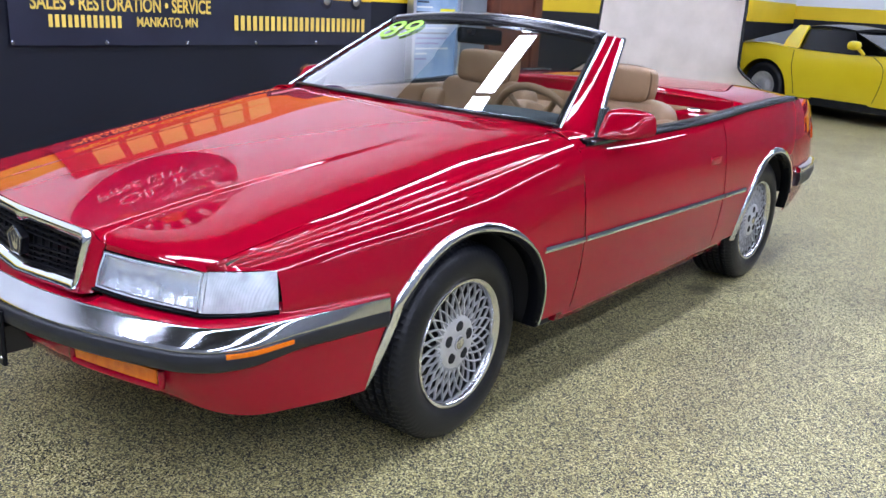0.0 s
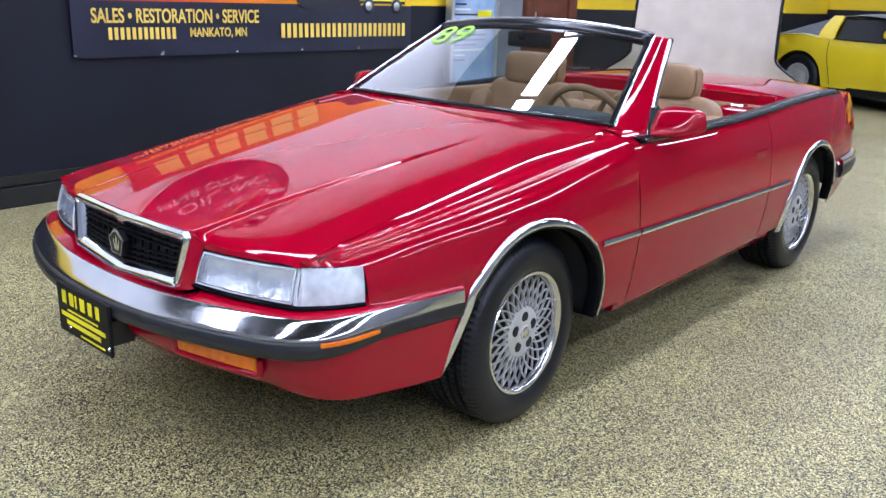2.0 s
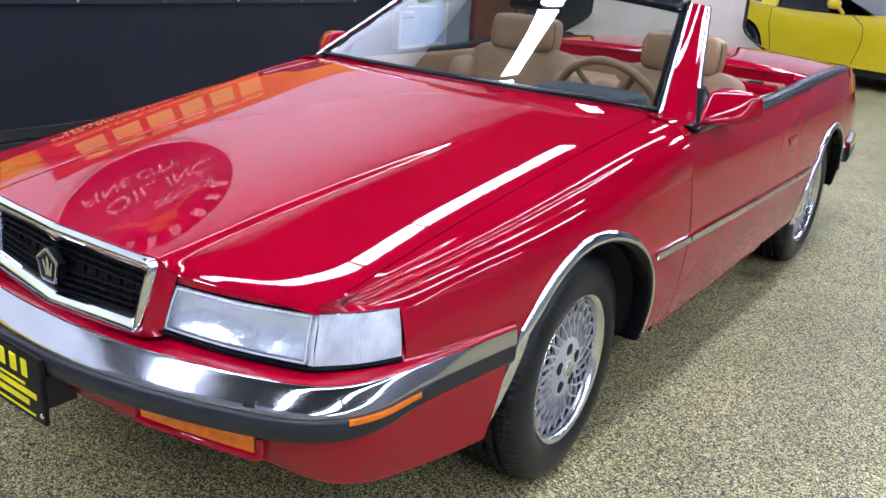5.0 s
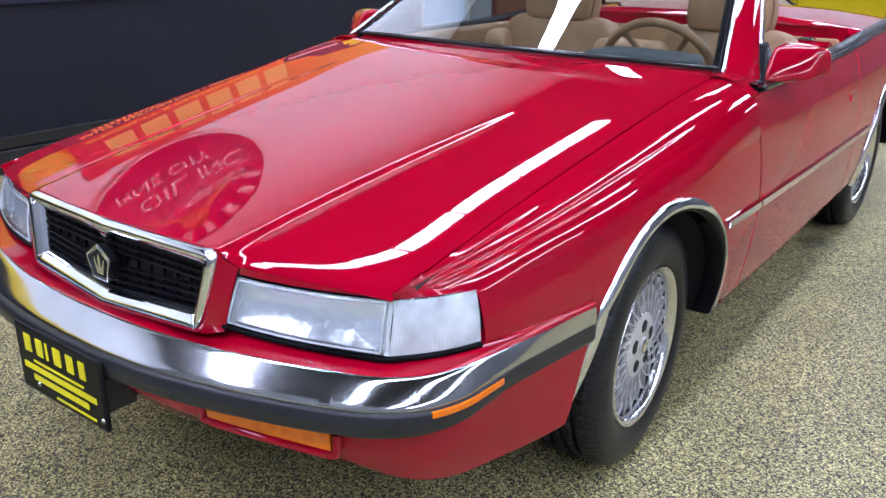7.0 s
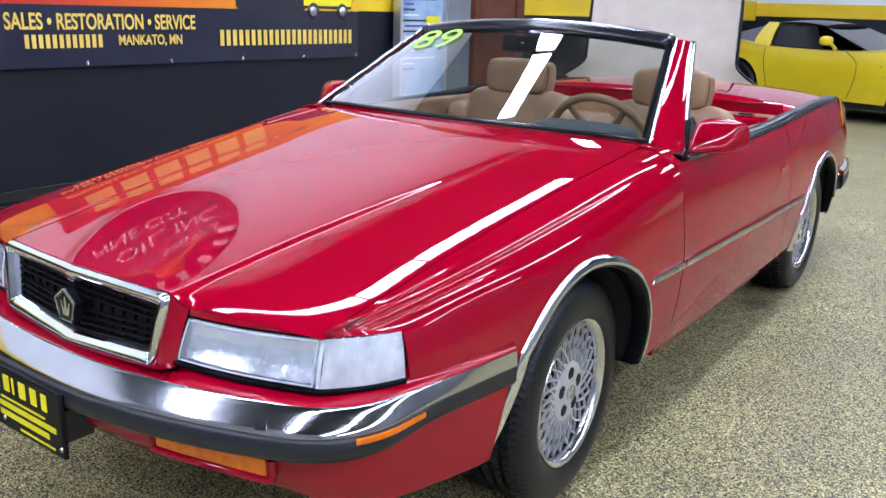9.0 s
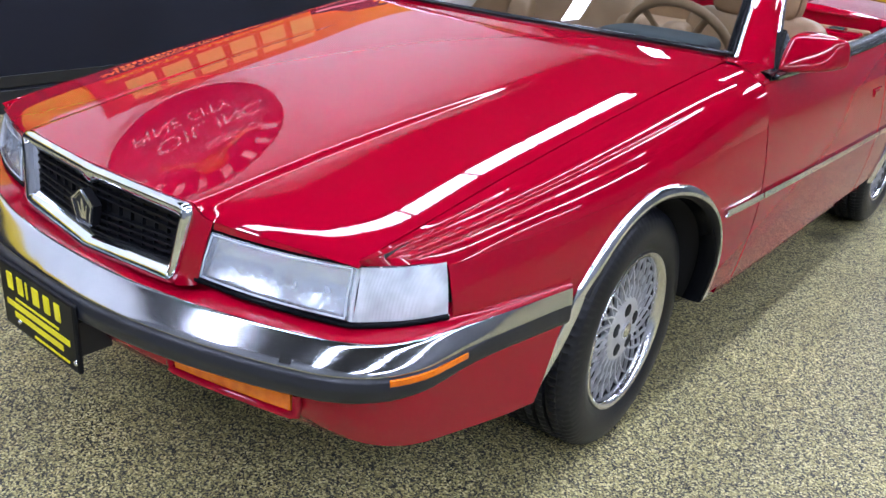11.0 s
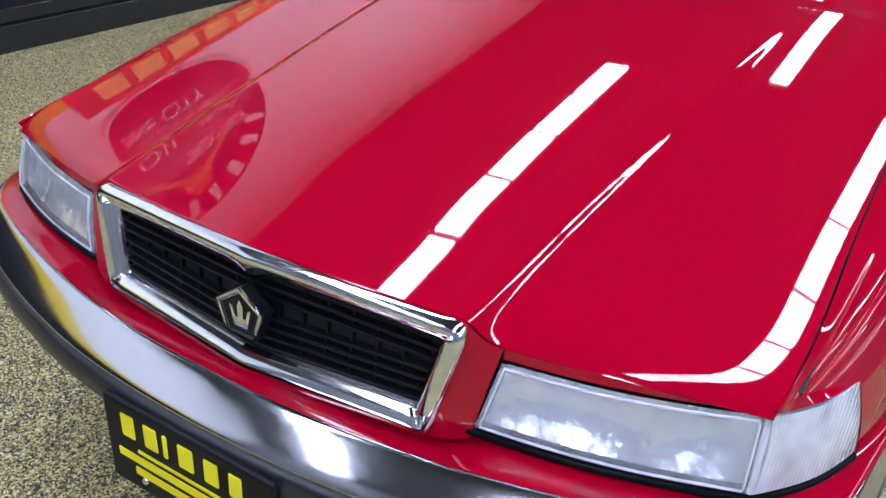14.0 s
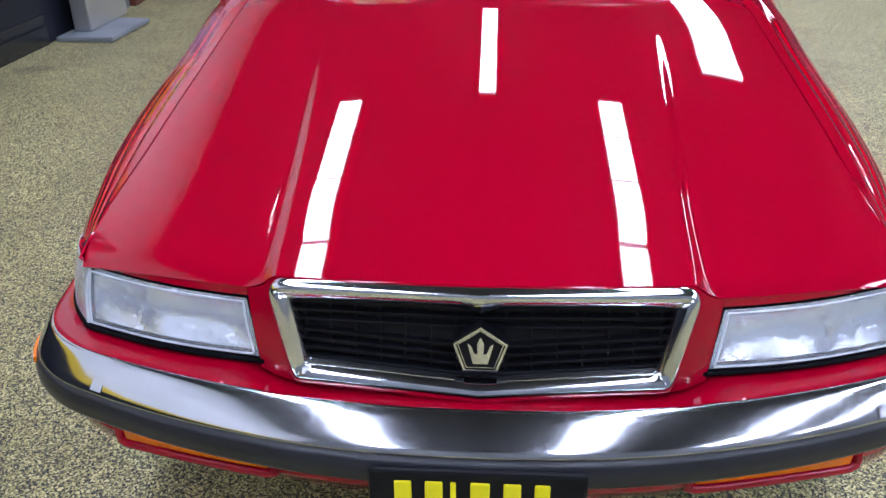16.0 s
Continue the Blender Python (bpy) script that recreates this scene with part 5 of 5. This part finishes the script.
def build_doorway():
    d = tagged(empty("door_1"), "red-brown wooden door in a matching frame", "door", kind="structure")
    boxes("door_leaf", [(WALL, 5.15, 0, WALL + 0.045, 5.75, 2.03)], WOOD, d)
    boxes("door_frame", [(WALL, 5.0, 0, WALL + 0.07, 5.145, 2.1), (WALL, 5.755, 0, WALL + 0.07, 5.9, 2.1), (WALL, 5.145, 2.035, WALL + 0.07, 5.755, 2.1)], WOOD, d, bevel=0.008)
    for z in (0.3, 1.1, 1.8):
        boxes("hinge", [(WALL + 0.045, 5.15, z, WALL + 0.056, 5.18, z + 0.09)], ALUMINIUM, d)
    g = boxes("wall_panel", [(WALL, 4.55, 0, WALL + 0.02, 4.99, 2.2)], GREY)
    tagged(g, "plain grey wall panel beside the door", "wall panel", kind="structure")


build_doorway()


# ---- the lift-off hardtop, standing on end behind the car ----
def build_hardtop():
    h = tagged(empty("hardtop", pose(-1.19, 5.25, 0, 0, 0, 8)), "removable car hardtop stood on end, cream headliner facing out", "hardtop")
    half = 0.66

    def shell(u, v, grow=0.0, push=0.0):
        z = lerp(0.03, 1.52 + grow, v)
        w = half + grow - 0.04 * v + 0.32 * step((0.9 - z) / 0.3)
        if v > 0.9:
            w -= 0.07 * ((v - 0.9) / 0.1) ** 2.5
        x = u * w
        return x, 0.10 - 0.10 * abs(u) ** 3 - 0.05 * math.sin(math.pi * v) + push, z

    raw("headliner", *sheet(lambda u, v: shell(u, v), span(-1, 1, 31), span(0, 1, 41)), HEADLINER, h, "cream cloth headliner", thick=0.012)
    raw("outer_shell", *sheet(lambda u, v: shell(u, v, 0.004, 0.045), span(-1, 1, 31), span(0, 1, 41)), PAINT, h, "red outer skin", thick=0.01)
    edge = [shell(-1, v, 0.012) for v in span(0.3, 1, 30)] + [shell(u, 1, 0.012) for u in span(-0.97, 0.97, 30)] + [shell(1, v, 0.012) for v in span(1, 0.3, 30)]
    verts, faces = [], []
    for i, p in enumerate(edge):
        a, b = Vector(edge[max(0, i - 1)]), Vector(edge[min(len(edge) - 1, i + 1)])
        way = (b - a).normalized()
        out = Vector((0, 1, 0)).cross(way).normalized()
        for s, d in ((-0.012, 0.0), (-0.009, -0.016), (0.008, -0.015), (0.012, 0.005), (0.012, 0.05)):
            verts.append(Vector(p) + out * s + Vector((0, d, 0)))
    for i in range(len(edge) - 1):
        faces += [(i * 5 + j, (i + 1) * 5 + j, (i + 1) * 5 + j + 1, i * 5 + j + 1) for j in range(4)]
    raw("edge_seal", verts, faces, TRIM, h, "black rubber edge seal")
    for s in (-1, 1):
        boxes("latch", [(s * 0.56 - 0.03, -0.03, 1.42, s * 0.56 + 0.03, 0.0, 1.45)], TRIM, h, bevel=0.006)


build_hardtop()


# ---- the yellow coupe farther back ----
def build_yellow_car():
    """Local axes: x ahead, y to its left, wheels at x = 0 (rear) and 2.49 (front)."""
    c = tagged(empty("sports_coupe", pose(-2.0, 11.6, 0, 0, 0, -17) @ Matrix.Scale(1.06, 4)), "glossy yellow sports coupe with a black roof", "car")
    top = curve((-0.75, 0.80), (-0.5, 0.88), (-0.1, 0.93), (0.3, 0.895), (0.8, 0.872), (1.4, 0.868), (1.9, 0.885), (2.45, 0.885), (2.9, 0.76), (3.3, 0.60))
    wid = curve((-0.75, 0.74), (-0.3, 0.86), (0.0, 0.88), (0.5, 0.84), (1.0, 0.80), (1.6, 0.82), (2.3, 0.88), (2.7, 0.86), (3.3, 0.62))

    def low(x):
        z = 0.24
        for cx in (0.0, 2.49):
            d = 0.37**2 - (x - cx) ** 2
            if d > 0:
                z = max(z, 0.33 + math.sqrt(d) * 0.98)
        return z

    xs = span(-0.75, 3.3, 150)

    def side(sg):
        def f(u, v):
            x = lerp(-0.75, 3.3, u)
            z = lerp(top(x) - 0.03, low(x), v)
            t = (z - 0.3) / 0.5
            return x, sg * (wid(x) - 0.10 * max(0, t - 0.45) ** 2 - 0.05 * max(0, 0.3 - t)), z

        return f

    for sg in (1, -1):
        raw("body_side", *sheet(side(sg), span(0, 1, 150), span(0, 1, 16)), YELLOW_PAINT, c, thick=0.006)
    over = lambda u, v: (lerp(-0.75, 3.3, u), lerp(-1, 1, v) * (wid(lerp(-0.75, 3.3, u)) - 0.03), top(lerp(-0.75, 3.3, u)) - 0.03 + 0.03 * (1 - abs(lerp(-1, 1, v)) ** 3))
    raw("body_top", *sheet(over, span(0, 1, 100), span(0, 1, 25)), YELLOW_PAINT, c, thick=0.006)
    roof = lambda u, v: (lerp(0.25, 1.05, u), lerp(-0.52, 0.52, v), 1.12 + 0.035 * math.sin(math.pi * u) + 0.03 * (1 - (2 * v - 1) ** 2))
    raw("roof", *sheet(roof, span(0, 1, 14), span(0, 1, 14)), TRIM, c, "black roof panels", thick=0.03)
    ws = lambda u, v: (lerp(1.72, 1.03, v), lerp(-1, 1, u) * lerp(0.70, 0.52, v), lerp(0.86, 1.125, v))
    raw("windscreen", *sheet(ws, span(0, 1, 9), span(0, 1, 6)), SIDE_GLASS, c, "dark raked windscreen", thick=0.006)
    for sg in (1, -1):
        sw = lambda u, v: (lerp(lerp(0.42, 1.70, u), lerp(0.36, 1.05, u), v), sg * lerp(0.74, 0.53, v), lerp(0.85, 1.12, v))
        raw("side_window", *sheet(sw, span(0, 1, 9), span(0, 1, 6)), SIDE_GLASS, c, "dark side window", thick=0.006)
        bp = lambda u, v: (lerp(lerp(0.2, 0.44, u), lerp(0.24, 0.39, u), v ** 0.8) - 0.02 * math.sin(math.pi * v) * (1 - u), sg * lerp(0.765, 0.535, v ** 1.3), lerp(0.86, 1.15, v))
        raw("sail_panel", *sheet(bp, span(0, 1, 9), span(0, 1, 12)), YELLOW_PAINT, c, "yellow roof buttress", thick=0.03)
        mirror = cushion("mirror", (1.2, sg * 0.86 - 0.075, 0.905, 1.33, sg * 0.86 + 0.075, 1.01), YELLOW_PAINT, c, rounding=0.75)
        raw("mirror_stalk", *sweep([(1.3, sg * 0.83, 0.93), (1.34, sg * 0.80, 0.885), (1.36, sg * 0.78, 0.85)], disc(0.022, 8)), YELLOW_PAINT, mirror)

        def skin(x, z):
            t = (z - 0.3) / 0.5
            return sg * (wid(x) - 0.10 * max(0, t - 0.45) ** 2 - 0.05 * max(0, 0.3 - t) + 0.002)

        for seam in (curve((0.28, 0.50), (0.45, 0.47), (0.62, 0.425), (0.84, 0.40)), curve((0.28, 1.60), (0.45, 1.66), (0.62, 1.68), (0.75, 1.63), (0.845, 1.48))):
            raw("door_gap", *sweep([(seam(z), skin(seam(z), z), z) for z in span(0.28, 0.84, 24)], disc(0.0045, 6)), DARK, c)
        path = [(x, skin(x, 0.85) - sg * 0.01, top(x) - 0.022) for x in span(0.45, 1.5, 16)]
        raw("belt_moulding", *sweep(path, disc(0.011, 6)), TRIM, c)
        xa, xb, za, zb = 1.82, 2.08, 0.40, 0.57
        ring = [(xa, za), (xb, za), (xb + 0.02, (za + zb) / 2), (xb, zb), (xa, zb), (xa + 0.02, (za + zb) / 2)]
        raw("fender_vent", *sweep([(x, skin(x, z), z) for x, z in ring], disc(0.006, 6), closed=True), YELLOW_PAINT, c, "yellow moulded fender vent")
        boxes("fender_badge", [(1.98, min(skin(2.0, 0.68), skin(2.0, 0.68) - sg * 0.01), 0.675, 2.06, max(skin(2.0, 0.68), skin(2.0, 0.68) - sg * 0.01) + 0.002, 0.69)], CHROME, c)
        boxes("rocker", [(0.38, min(sg * 0.6, sg * 0.8), 0.16, 2.12, max(sg * 0.6, sg * 0.8), 0.26)], TRIM, c)
        for cx in (0.0, 2.49):
            w = empty("wheel")
            w.parent = c
            w.matrix_local = pose(cx, 0, 0.33, 0, 0, 90)
            raw("tyre", *lathe([(0.19, 0.83), (0.25, 0.85), (0.30, 0.84), (0.325, 0.80), (0.325, 0.64), (0.2, 0.62)], (0, 0, 0), 48, sg), TYRE, w)
            raw("rim", *lathe([(0.0, 0.80), (0.06, 0.81), (0.08, 0.79), (0.16, 0.80), (0.19, 0.835), (0.195, 0.82)], (0, 0, 0), 32, sg), ALLOY, w)
    # rear glass, interior and tail
    rg = lambda u, v: (lerp(-0.5, 0.3, v), lerp(-1, 1, u) * lerp(0.70, 0.53, v), lerp(0.885, 1.145, v))
    raw("rear_window", *sheet(rg, span(0, 1, 7), span(0, 1, 5)), REAR_GLASS, c, "grey sloping rear glass", thick=0.006)
    for sg in (1, -1):
        fill = lambda u, v: (lerp(-0.5, 0.3, u), sg * lerp(0.74, lerp(0.70, 0.53, u), v), lerp(0.875, lerp(0.885, 1.145, u), v))
        raw("rear_quarter_glass", *sheet(fill, span(0, 1, 7), span(0, 1, 3)), REAR_GLASS, c, thick=0.004)
    boxes("tail_panel", [(-0.78, -0.70, 0.36, -0.74, 0.70, 0.78)], YELLOW_PAINT, c, bevel=0.02)
    boxes("interior", [(0.2, -0.6, 0.3, 1.5, 0.6, 0.78)], DARK, c)
    boxes("underbody", [(-0.7, -0.55, 0.2, 3.2, 0.55, 0.4)], DARK, c)


build_yellow_car()
